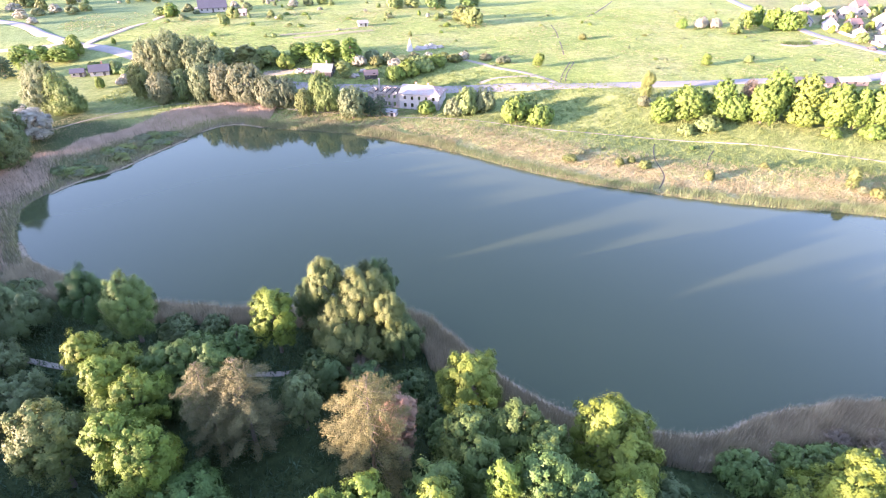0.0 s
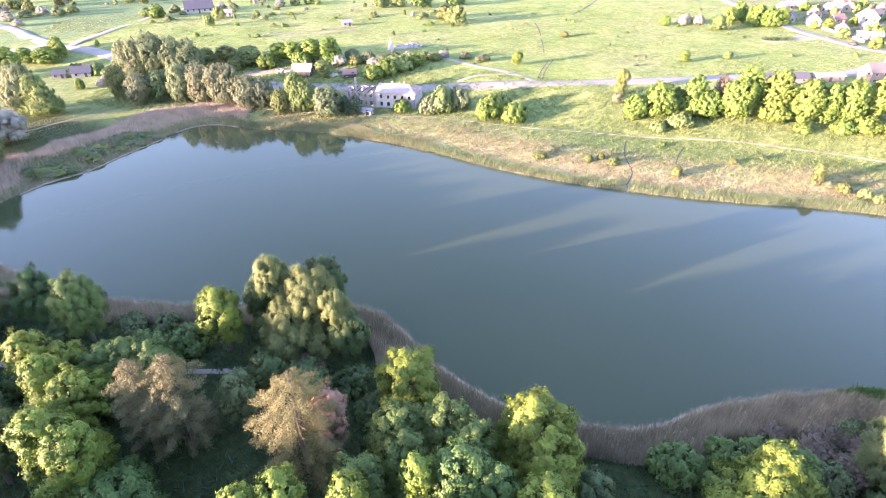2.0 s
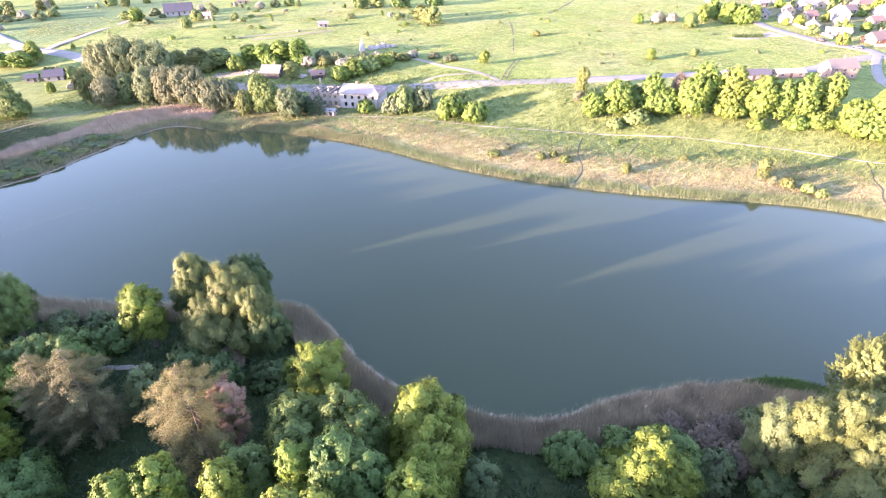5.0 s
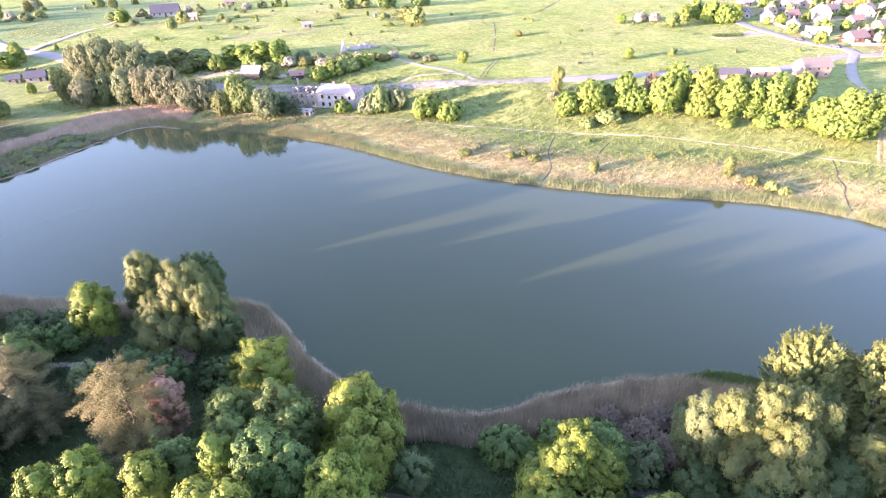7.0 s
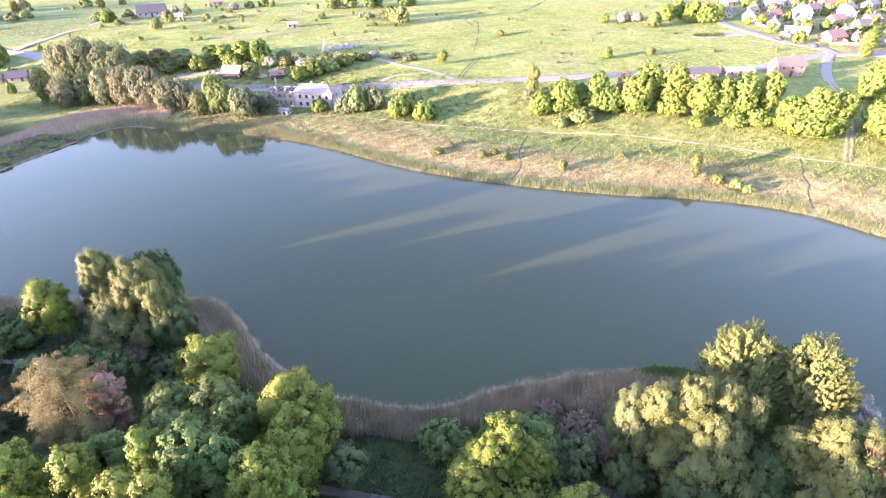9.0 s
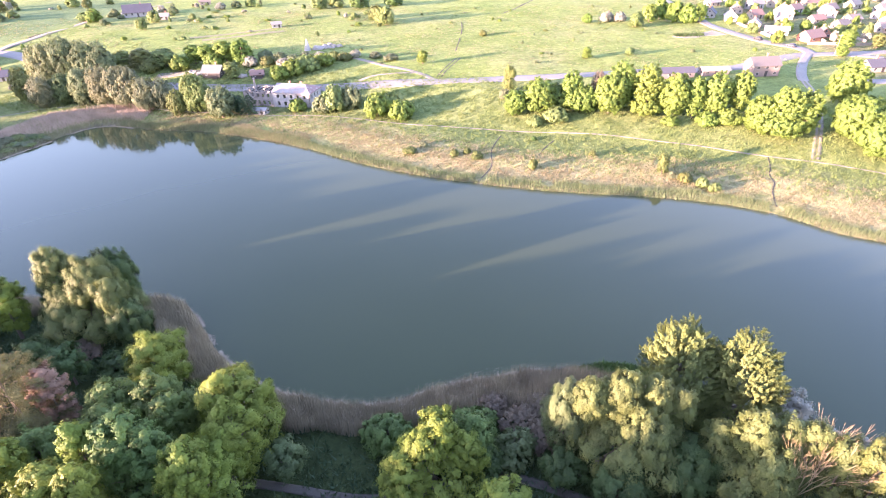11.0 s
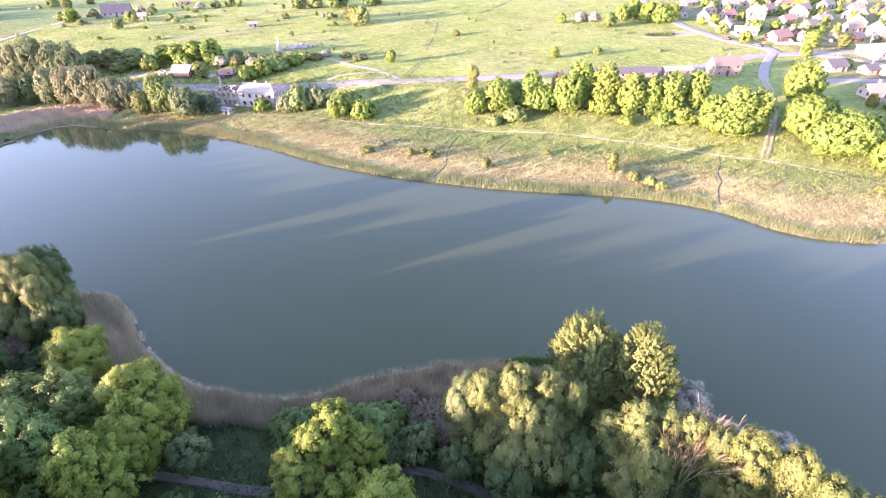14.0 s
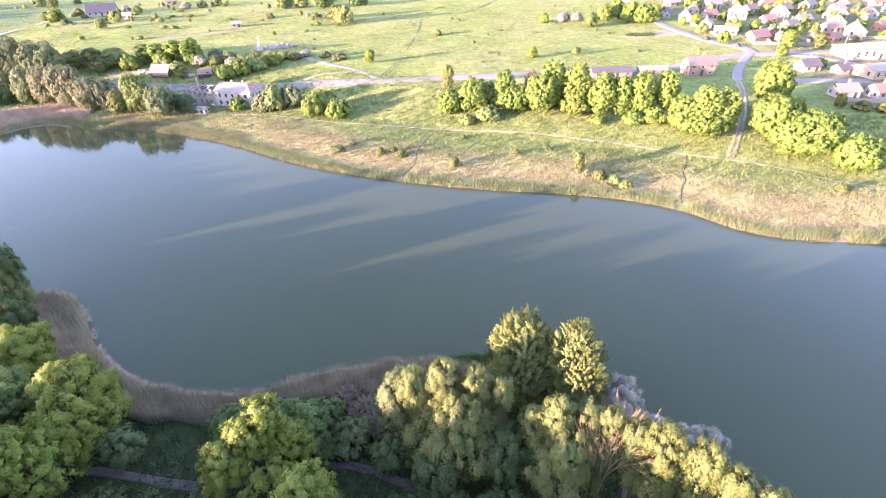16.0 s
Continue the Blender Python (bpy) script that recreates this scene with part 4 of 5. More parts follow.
grow_all(FAR, [("shrub", "budding", -17, 229, 4, 3.4), ("shrub", "catkin", -12, 232, 4, 3.4), ("shrub", "bloom", -6, 233, 3.6, 3.2), ("shrub", "lime", -138, 213, 4.9, 1.8), ("shrub", "bloom", -132, 218, 3, 2.4), ("shrub", "green", -122, 236, 5, 4), ("shrub", "deep", -143, 236, 3.6, 3.2), ("shrub", "green", -147, 241, 4.6, 3.6), ("shrub", "deep", -155, 240, 4.4, 3.6), ("shrub", "deep", -137, 233, 4, 3.4), ("shrub", "deep", -132, 230, 3.6, 3.2), ("shrub", "bloom", -134, 225, 2.6, 2),
               ("shrub", "deep", -128, 238, 5, 4), ("broad", "olive", 10, 325, 8, 5.6), ("broad", "green", 17, 308, 9.4, 5), ("broad", "green", 14, 314, 8, 5), ("broad", "green", -31, 367, 8, 5.5), ("broad", "green", -20, 369, 8, 5.5), ("broad", "deep", -5, 366, 9, 6.5)],
         "in the far fields", "trees in the far fields")
grow_all(FAR, [("broad", "deep", 17, 372, 8, 6.4), ("broad", "lime", 126, 296, 5, 3), ("shrub", "bloom", 136, 296, 5.6, 4), ("shrub", "bloom", 143, 295, 5, 4), ("broad", "green", 147, 280, 7.4, 4.4), ("broad", "lime", 158, 293, 9, 4.4), ("broad", "lime", 166, 300, 10.5, 5.0),
               ("broad", "lime", 171, 291, 10.6, 5), ("broad", "lime", 176, 288, 9.6, 5), ("broad", "lime", 182, 288, 9.4, 5), ("broad", "lime", -164, 343, 7.8, 5.6), ("broad", "green", -124, 335, 6.8, 4), ("broad", "green", -173, 347, 5.1, 4), ("broad", "green", -122, 314, 6, 3)],
         "in the far fields", "trees in the far fields")

# ---- reeds and grasses ----
field = np.random.default_rng(17)


def blades(name, x, y, low, high, width, leaf, label, category, lean=0.25, flat=False):
    """Thin upright blades on the land, all of one stand."""
    n = len(x)
    z = land(x, y) if not flat else np.full(n, 0.03)
    z = np.where(z < 0, -0.3, z - 0.05)
    a = field.uniform(0, 2 * np.pi, n)
    w = width * field.uniform(0.6, 1.4, n)
    h = field.uniform(low, high, n) * (1 + 0.18 * np.sin(x * 0.7) * np.sin(y * 0.9))
    side = np.stack([np.cos(a), np.sin(a), np.zeros(n)], -1) * w[:, None]
    base = np.stack([x, y, z], -1)
    tip = base + np.stack([field.normal(0, lean, n) * h, field.normal(0, lean, n) * h, h], -1)
    v = np.stack([base - side, base + side, tip], 1).reshape(-1, 3)
    me = mesh_from(name, v, np.arange(3 * n).reshape(-1, 3), LEAF[leaf])
    return tagged(new(name, me), label, category, kind="stuff")


def tussocks(name, x, y, low, high, width, leaf, label, per=7, spread=0.3, lean=0.5):
    """Grass in tufts of a few blades each."""
    x, y = np.repeat(x, per), np.repeat(y, per)
    return blades(name, x + field.normal(0, spread, len(x)), y + field.normal(0, spread * 0.7, len(x)), low, high, width, leaf, label, "grass", lean)


def scatter(n, x0, x1, y0, y1, keep):
    x, y = field.uniform(x0, x1, n), field.uniform(y0, y1, n)
    m = keep(x, y, shore_distance(x, y), far_side(x, y))
    return x[m], y[m]


def trodden(x, y, margin=0.42):
    """Where the trails of the far bank run."""
    near = np.full(x.shape, 1e9)
    for line in (*TRAILS, FOOTPATH):
        for a, b in zip(smooth_loop(line, 4, False), smooth_loop(line, 4, False)[1:]):
            d = b - a
            t = np.clip(((x - a[0]) * d[0] + (y - a[1]) * d[1]) / (d @ d), 0, 1)
            near = np.minimum(near, np.hypot(x - a[0] - t * d[0], y - a[1] - t * d[1]))
    return near < margin


def clumped(x, y, s):
    return 0.5 + 0.5 * np.sin(x * s + 2 * np.sin(y * s * 0.7)) * np.sin(y * s * 1.3 + 1.7 * np.sin(x * s * 0.6))


def near_reeds(x, y, d, f):
    w = np.interp(x, [-90, -60, -30, -10, 0, 15, 30, 40, 50, 60, 64, 71, 78], [8, 5, 4.5, 5, 6, 5, 4.5, 4.5, 6.5, 7.5, 7.5, 6, 0])
    return (f < -25) & (x < 80) & (x > -84) & (d > -0.9 + np.clip((x - 62) * 0.3, 0, 2.6)) & (d < w * (0.75 + 0.4 * clumped(x, y, 0.4)))


x, y = scatter(950000, -84, 80, 38, 92, near_reeds)
x, y = x[:90000], y[:90000]
near_x, near_y = x, y
blades("reed_bed", x, y, 1.3, 2.7, 0.04, "reed", "dense brownish dead reeds along the near shore", "reeds", 0.06)


def head_reeds(x, y, d, f):
    return (d > -0.8) & (d < np.interp(y, [105, 120, 145, 175], [14, 22, 26, 20]) * (0.8 + 0.3 * clumped(x, y, 0.12))) & (f < 12)


def share(x, y, d):
    """How pink the reeds are: more so away from the water, in patches."""
    return np.clip((d - np.interp(y, [124, 138, 156, 166], [1, 13, 10, 2.5])) / 4, 0.03, 0.96) * np.clip(0.55 + clumped(x, y, 0.10), 0.4, 1)


x, y = scatter(200000, -150, -60, 84, 232, lambda x, y, d, f: (d > 12) & (d < 48) & (field.random(len(x)) < 0.25 + 0.7 * clumped(x, y, 0.16)))
blades("grass", x[:26000], y[:26000], 0.15, 0.45, 0.09, "sedge", "rough tussocky grass behind the reeds", "grass", 0.4)
# seed heads nodding over the near reeds
k = field.choice(near_x.size, 8000)
tops = np.stack([near_x[k] + field.normal(0, 0.12, 8000), near_y[k] + field.normal(0, 0.12, 8000), np.maximum(land(near_x[k], near_y[k]), -0.3) + field.uniform(1.3, 2.6, 8000)], -1)
heads = leaf_mesh("reed_plumes", tops, unit(field.normal(size=(8000, 3)) + np.array([0, 0, 0.5])), field.normal(size=(8000, 3)) * 0.4 + np.array([0, 0, 1.0]), field.uniform(0.10, 0.2, 8000), field.uniform(0.03, 0.06, 8000), LEAF["plume"])
tagged(new("reed_plumes", heads), "pale feathery seed heads of the dead reeds", "reed plumes", kind="stuff")
x, y = scatter(500000, -130, -60, 84, 195, lambda x, y, d, f: head_reeds(x, y, d, f) & (field.random(len(x)) < share(x, y, d)))
blades("reed_bed", x[:42000], y[:42000], 1.0, 1.6, 0.05, "reed_pink", "pinkish-brown dead reeds at the lake's head", "reeds", 0.10)
x, y = scatter(300000, -135, -60, 84, 198, lambda x, y, d, f: (d > -0.8) & (d < 26) & (f < 14) & (field.random(len(x)) > 0.25 + share(x, y, d)))
blades("reed_bed", x[:16000], y[:16000], 0.6, 1.5, 0.055, "sedge", "dull olive sedge round the lake's head", "reeds", 0.16)
gaps = [(72.6, 117.5), (123, 101), (55.6, 121.5), (110.8, 109.5), (150, 84)]


def far_reeds(x, y, d, f):
    open_water = np.min([np.hypot(x - a, y - b) for a, b in gaps], 0) < 1.7
    return (f > -30) & (x > -66) & (d > -0.9) & (d < 2.9 + 0.9 * clumped(x, y, 0.15)) & ~open_water


x, y = scatter(700000, -66, 230, 74, 178, far_reeds)
blades("reed_bed", x[:72000], y[:72000], 1.0, 1.5, 0.042, "reed_green", "young green reeds along the far waterline", "reeds", 0.12)
x, y = scatter(500000, -66, 230, 74, 178, lambda x, y, d, f: far_reeds(x, y, d, f) & (d < 1.3) & (field.random(len(x)) < 0.35 + 0.65 * clumped(x, y, 0.09)))
blades("reed_bed", x[:12000], y[:12000], 0.4, 0.8, 0.028, "straw", "yellow dead reed edge in the far shallows", "reeds", 0.35)
x, y = scatter(300000, -68, 4, 145, 182, lambda x, y, d, f: (d > -1.4) & (d < 2.5 + 5 * clumped(x, y, 0.17)) & (field.random(len(x)) < 0.15 + 0.85 * clumped(x, y, 0.31)))
blades("reed_bed", x[:16000], y[:16000], 0.5, 1.2, 0.038, "sedge", "ragged dull reeds along the far corner of the lake", "reeds", 0.22)
x, y = scatter(90000, 60, 84, 38, 54, lambda x, y, d, f: (d > -2.0 * np.sin(np.clip((x - 61) / 20, 0, 1) * 3.14) - 0.3) & (d < 3.0 + 0.9 * clumped(x, y, 0.5)) & (field.random(len(x)) < np.clip((x - 60) / 6, 0, 1)))
blades("reed_bed", x[:13000], y[:13000], 0.6, 1.2, 0.05, "green", "low dark green sedge at the near waterline", "reeds", 0.2)
x, y = scatter(500000, -70, 240, 74, 205, lambda x, y, d, f: (f > -12) & (d > 3.8) & (d < 24) & (field.random(len(x)) < (0.25 + 0.75 * clumped(x, y, 0.21)) * np.clip((25 - d) / 9, 0, 1)))
keep = ~trodden(x[:15000], y[:15000])
x, y = x[:15000][keep], y[:15000][keep]
tussocks("dry_grass", x[:13000], y[:13000], 0.22, 0.62, 0.085, "hay", "tall straw-coloured dry grass on the far bank", 6, 0.28)
x, y = scatter(600000, -130, 240, 74, 235, lambda x, y, d, f: (f > -8) & (d > 4) & (f < 66) & (field.random(len(x)) < (0.25 + 0.5 * clumped(x, y, 0.33)) * np.clip((d - 6) / 18, 0.08, 1)))
keep = ~trodden(x[:19000], y[:19000])
x, y = x[:19000][keep], y[:19000][keep]
tussocks("grass", x[:17000], y[:17000], 0.35, 0.85, 0.09, "grass", "rough tufted green grass on the far bank", 6)
x, y = scatter(400000, -220, 240, 195, 360, lambda x, y, d, f: (f > 62) & (field.random(len(x)) < 0.12 + 0.6 * clumped(x, y, 0.09) ** 2))
tussocks("grass", x[:11000], y[:11000], 0.2, 0.5, 0.12, "grass", "rough tufted meadow grass in patches", 6, 0.45)
x, y = scatter(300000, -220, 240, 195, 360, lambda x, y, d, f: (f > 66) & (field.random(len(x)) < 0.10 + 0.5 * (1 - clumped(x, y, 0.07)) ** 2))
tussocks("dry_grass", x[:5000], y[:5000], 0.2, 0.5, 0.12, "hay", "dry grass tufts in the meadow", 6, 0.45)
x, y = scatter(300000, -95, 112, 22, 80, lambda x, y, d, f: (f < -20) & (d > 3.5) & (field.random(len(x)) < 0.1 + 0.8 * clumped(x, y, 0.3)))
# the dark needle leaf carries the trees' shade in the blades' colour
blades("undergrowth", x[:45000], y[:45000], 0.2, 0.9, 0.12, "needle", "low undergrowth beneath the near trees, darkened for their shade", "undergrowth", 0.5)

# broken pale stalks afloat along the near reeds
x, y = scatter(200000, -92, 62, 40, 96, lambda x, y, d, f: (f < -22) & (d > -1.5) & (d < -0.5) & (clumped(x, y, 0.5) > 0.35))
u, w = scatter(200000, -104, -60, 120, 178, lambda x, y, d, f: (d > -1.7) & (d < -0.9) & (clumped(x, y, 0.2) > 0.12))
x, y = np.r_[x[:2600], u[:1300]], np.r_[y[:2600], w[:1300]]
a, ln = field.uniform(0, 6.28, len(x)), field.uniform(0.25, 0.7, len(x))
along, across = np.stack([np.cos(a), np.sin(a), 0 * a], -1) * ln[:, None], np.stack([-np.sin(a), np.cos(a), 0 * a], -1) * 0.05
mid = np.stack([x, y, field.uniform(0.03, 0.12, len(x))], -1)
v = np.stack([mid - along - across, mid + along - across, mid + along + across, mid - along + across], 1).reshape(-1, 3)
tagged(new("driftwood", mesh_from("driftwood", v, np.arange(len(v)).reshape(-1, 4), LEAF["straw"])), "pale broken reed stalks afloat by the shore", "reed litter", kind="stuff")


# ---- buildings ----
def box(bm, x0, x1, y0, y1, z0, z1):
    v = [bm.verts.new(p) for p in ((x0, y0, z0), (x1, y0, z0), (x1, y1, z0), (x0, y1, z0), (x0, y0, z1), (x1, y0, z1), (x1, y1, z1), (x0, y1, z1))]
    for f in ((3, 2, 1, 0), (4, 5, 6, 7), (0, 1, 5, 4), (1, 2, 6, 5), (2, 3, 7, 6), (3, 0, 4, 7)):
        bm.faces.new([v[i] for i in f])


def slab(bm, corners, thick):
    """A roof plane with thickness, from its upper corners."""
    top = [bm.verts.new(c) for c in corners]
    low = [bm.verts.new((c[0], c[1], c[2] - thick)) for c in corners]
    bm.faces.new(top)
    bm.faces.new(low[::-1])
    k = len(corners)
    for i in range(k):
        bm.faces.new((top[i], low[i], low[(i + 1) % k], top[(i + 1) % k]))


def window(parent, x, y, z, w, h, facing, frame_mat):
    """A window with a frame standing proud of the wall and a dark pane; facing: degrees."""
    at = pose(x, y, z, 0, 0, facing)
    bm = bmesh.new()
    t = 0.09
    box(bm, -w / 2, w / 2, -0.07, 0.03, h - t, h)
    box(bm, -w / 2, w / 2, -0.10, 0.03, 0, t)
    box(bm, -w / 2, -w / 2 + t, -0.07, 0.03, t, h - t)
    box(bm, w / 2 - t, w / 2, -0.07, 0.03, t, h - t)
    box(bm, -t / 3, t / 3, -0.06, 0.03, t, h - t)
    ob = part("window", bm, frame_mat, parent, "", at)
    bm = bmesh.new()
    box(bm, -w / 2 + t, w / 2 - t, -0.035, -0.01, t, h - t)
    part("pane", bm, DARK, ob, "dark window pane")


def house(x, y, turn, w, d, h, rise, wall_mat, roof_mat, label, hip=False, storeys=1, chimney=True, name="house", category="house", size=0.82):
    """A house: ridge along its own x, w long and d deep, walls h high, roof rise metres higher."""
    w, d, h, rise = w * size, d * size, h * size, rise * size
    root = tagged(new(name), label, category, "houses of the village")
    root.matrix_world = Matrix.Translation((x, y, land_at(x, y) - 0.1)) @ Matrix.Rotation(radians(turn), 4, "Z")
    a, b, o = w / 2, d / 2, 0.45
    k = b * 0.9 if hip else 0.0
    bm = bmesh.new()
    base = [bm.verts.new(p) for p in ((-a, -b, -0.8), (a, -b, -0.8), (a, b, -0.8), (-a, b, -0.8))]
    top = [bm.verts.new(p) for p in ((-a, -b, h), (a, -b, h), (a, b, h), (-a, b, h))]
    for i in range(4):
        bm.faces.new((base[i], base[(i + 1) % 4], top[(i + 1) % 4], top[i]))
    if hip:
        bm.faces.new(top)
    else:
        r0, r1 = bm.verts.new((-a, 0, h + rise - 0.06)), bm.verts.new((a, 0, h + rise - 0.06))
        bm.faces.new((top[3], top[0], r0))
        bm.faces.new((top[1], top[2], r1))
        bm.faces.new((top[0], top[1], r1, r0))
        bm.faces.new((top[2], top[3], r0, r1))
    part("wall", bm, wall_mat, root)
    drop = o * rise / b
    bm = bmesh.new()
    e = h - drop
    if hip:
        slab(bm, ((-a - o, -b - o, e), (a + o, -b - o, e), (a - k, 0, h + rise), (-a + k, 0, h + rise)), 0.18)
        slab(bm, ((a + o, b + o, e), (-a - o, b + o, e), (-a + k, 0, h + rise), (a - k, 0, h + rise)), 0.18)
        slab(bm, ((a + o, -b - o, e), (a + o, b + o, e), (a - k, 0, h + rise)), 0.18)
        slab(bm, ((-a - o, b + o, e), (-a - o, -b - o, e), (-a + k, 0, h + rise)), 0.18)
    else:
        slab(bm, ((-a - o, -b - o, e + 0.06), (a + o, -b - o, e + 0.06), (a + o, 0, h + rise + 0.06), (-a - o, 0, h + rise + 0.06)), 0.16)
        slab(bm, ((a + o, b + o, e + 0.06), (-a - o, b + o, e + 0.06), (-a - o, 0, h + rise + 0.06), (a + o, 0, h + rise + 0.06)), 0.16)
    part("roof", bm, roof_mat, root)
    if chimney:
        bm = bmesh.new()
        box(bm, a * 0.25, a * 0.25 + 0.6, 0.25, 0.85, h + rise * 0.4, h + rise + 0.9)
        box(bm, a * 0.25 - 0.08, a * 0.25 + 0.68, 0.17, 0.93, h + rise + 0.9, h + rise + 1.05)
        part("chimney", bm, BRICK, root)
    n = max(2, int(w / 3.2))
    sh = h / storeys
    for s in range(storeys):
        for i in range(n):
            if s == 0 and i == n // 2:
                continue
            window(root, -a + w * (i + 0.5) / n, -b, s * sh + sh * 0.34, 1.1, sh * 0.46, 0, WHITE)
        for u in (-0.25, 0.25):
            window(root, -a, d * u, s * sh + sh * 0.34, 1.0, sh * 0.46, -90, WHITE)
            window(root, a, d * u, s * sh + sh * 0.34, 1.0, sh * 0.46, 90, WHITE)
    dx = -a + w * (n // 2 + 0.5) / n
    bm = bmesh.new()
    box(bm, dx - 0.5, dx + 0.5, -b - 0.06, -b + 0.04, 0.05, 2.1)
    box(bm, dx - 0.9, dx + 0.9, -b - 0.9, -b + 0.01, -0.5, 0.05)
    part("door", bm, DARKWOOD, root)
    if not hip and rise > 1.8:
        window(root, a, 0, h + rise * 0.2, 0.9, 1.0, 90, WHITE)
        window(root, -a, 0, h + rise * 0.2, 0.9, 1.0, -90, WHITE)
    return root


for x, y, turn, w, d, h, rise, wm, rm, words in [
        (194, 301, 60, 10, 7, 3.0, 3.0, WHITE, BLUEROOF, "white house with a grey-blue gable roof"), (200, 290, 70, 8.5, 7, 3.2, 3.0, WHITE, PALEROOF, "white cottage with a pale gable roof"),
        (229, 322, 20, 9.5, 8, 4, 3.5, WHITE, PALEROOF, "white gabled house with a pale roof"), (229, 292, 75, 11, 9, 4.6, 3.8, WHITE, PALEROOF, "large white gabled house by the street"),
        (266, 328, 10, 11, 8, 3, 3, CREAM, REDROOF, "cream house with a red tiled roof"), (252, 292, 80, 9, 8, 3.4, 3.4, WHITE, PALEROOF, "white house with a steep pale roof"),
        (205, 255, -25, 12, 7, 3, 1.4, WHITE, PALEROOF, "long low white house with a pale roof"), (203, 271, 60, 8, 6.5, 3, 2.4, CREAM, TANROOF, "small cream house with a tan roof"),
        (211, 238, 20, 11, 8, 2.8, 3.0, BRICK, REDROOF, "brick house with a red-brown roof"), (221, 245, 70, 8, 6, 2.6, 2.6, BRICK, BROWNROOF, "brick outhouse with a brown roof"),
        (238, 278, 15, 8.5, 6, 2.8, 2.2, CREAM, REDROOF, "cream cottage with a reddish roof"), (282, 316, 30, 9.7, 7, 3, 2.6, CREAM, TANROOF, "cream house with a tan sheet roof"),
        (276, 283, 15, 11.5, 8, 3.2, 3, WHITE, PALEROOF, "white house with a broad pale roof"), (255, 276, 20, 8.6, 6.5, 2.8, 2.2, CREAM, TANROOF, "low cream house with a tan roof")]:
    house(x, y, turn, w, d, h, rise, wm, rm, words + " in the village")
for x, y, turn, w, d, h, rise, wm, rm, words in [
        (254, 253, 15, 9.6, 7, 3, 2.6, CREAM, TANROOF, "cream house with a tan roof"), (243, 234, 25, 7.5, 6, 2.6, 2.2, BRICK, REDROOF, "small brick house with a red roof"),
        (259, 243, 60, 12, 9, 3.4, 3.6, WHITE, TANROOF, "big white house with a steep tan roof"), (325, 321, 10, 11, 8, 3, 3, CREAM, REDROOF, "cream house with a red roof"),
        (295, 285, 70, 10.5, 8, 3.2, 3, WHITE, BLUEROOF, "white house with a grey roof"), (278, 252, 20, 8.5, 7, 3, 2.8, BRICK, REDROOF, "brick house with a red roof"),
        (204, 189, 10, 8.4, 7, 2.8, 2.4, CREAM, VIOLETROOF, "low cream house with a grey-violet roof"), (197, 158, 5, 8.4, 7, 3, 2.2, WHITE, TANROOF, "white cottage with a tan roof above the lake"),
        (208, 157, 8, 7.5, 7, 3, 2.4, WHITE, REDROOF, "white cottage with a red roof"), (300, 262, 30, 10, 8, 3, 2.8, CREAM, TANROOF, "cream house with a tan roof"), (315, 296, 65, 10, 8, 3, 3, WHITE, PALEROOF, "white house with a pale roof"),
        (244, 308, 25, 9, 7, 3, 2.6, WHITE, REDROOF, "white house with a red roof"), (214, 312, 70, 9, 7, 3, 2.8, CREAM, BROWNROOF, "cream house with a brown roof"), (302, 344, 20, 10, 8, 3, 3, WHITE, PALEROOF, "white house with a pale roof")]:
    house(x, y, turn, w, d, h, rise, wm, rm, words + " in the village")
for x, y, turn, w, d, h, rise, wm, rm, words in [
        (218, 274, 65, 8, 6.5, 3, 2.6, CREAM, TANROOF, "cream cottage with a tan roof"), (240, 262, 20, 8, 6.5, 2.8, 2.4, PINK, BROWNROOF, "brick cottage with a brown roof"), (266, 266, 70, 9, 7, 3, 2.8, WHITE, TANROOF, "white house with a tan roof"),
        (216, 296, 15, 8, 6.5, 3, 2.6, CREAM, REDROOF, "cream cottage with a reddish roof"), (243, 328, 65, 9, 7, 3.2, 3, CREAM, TANROOF, "cream gabled house with a tan roof"), (262, 306, 20, 9, 7, 3, 2.8, CREAM, BROWNROOF, "cream house with a brown roof"),
        (288, 300, 15, 9, 7, 3, 2.8, WHITE, TANROOF, "white house with a tan sheet roof"), (282, 338, 70, 9, 7, 3.2, 3, WHITE, BROWNROOF, "white house with a brown roof"), (212, 338, 20, 9, 7, 3, 2.8, CREAM, PALEROOF, "cream house with a pale roof"),
        (228, 350, 70, 9, 7, 3, 3, WHITE, TANROOF, "white gabled house with a tan roof"), (256, 352, 15, 10, 7, 3, 3, CREAM, REDROOF, "cream house with a red roof"), (304, 318, 60, 9, 7, 3, 2.8, CREAM, TANROOF, "cream house with a tan roof"),
        (320, 272, 20, 9, 7, 3, 2.8, PINK, BROWNROOF, "pinkish brick house with a brown roof"), (290, 242, 65, 9, 7, 3, 2.8, CREAM, TANROOF, "cream house with a tan roof"), (214, 184, 12, 7, 5.5, 2.6, 1.6, CREAM, VIOLETROOF, "low shed-like house with a grey roof")]:
    house(x, y, turn, w, d, h, rise, wm, rm, words + " among village gardens")
house(163, 189, 4, 12, 8, 5.0, 2.8, PINK, BROWNROOF, "two-storey pinkish brick house beside the road", storeys=2)
house(131, 190, 2, 18, 6, 2.6, 1.6, PINK, VIOLETROOF, "long low shed with a grey-violet roof beside the road", chimney=False, name="shed", category="shed")
house(146.5, 190.5, 2, 12, 5, 2.6, 1.0, PINK, ASBESTOS, "low garage row with grey roof beside the road", chimney=False, name="shed", category="shed")
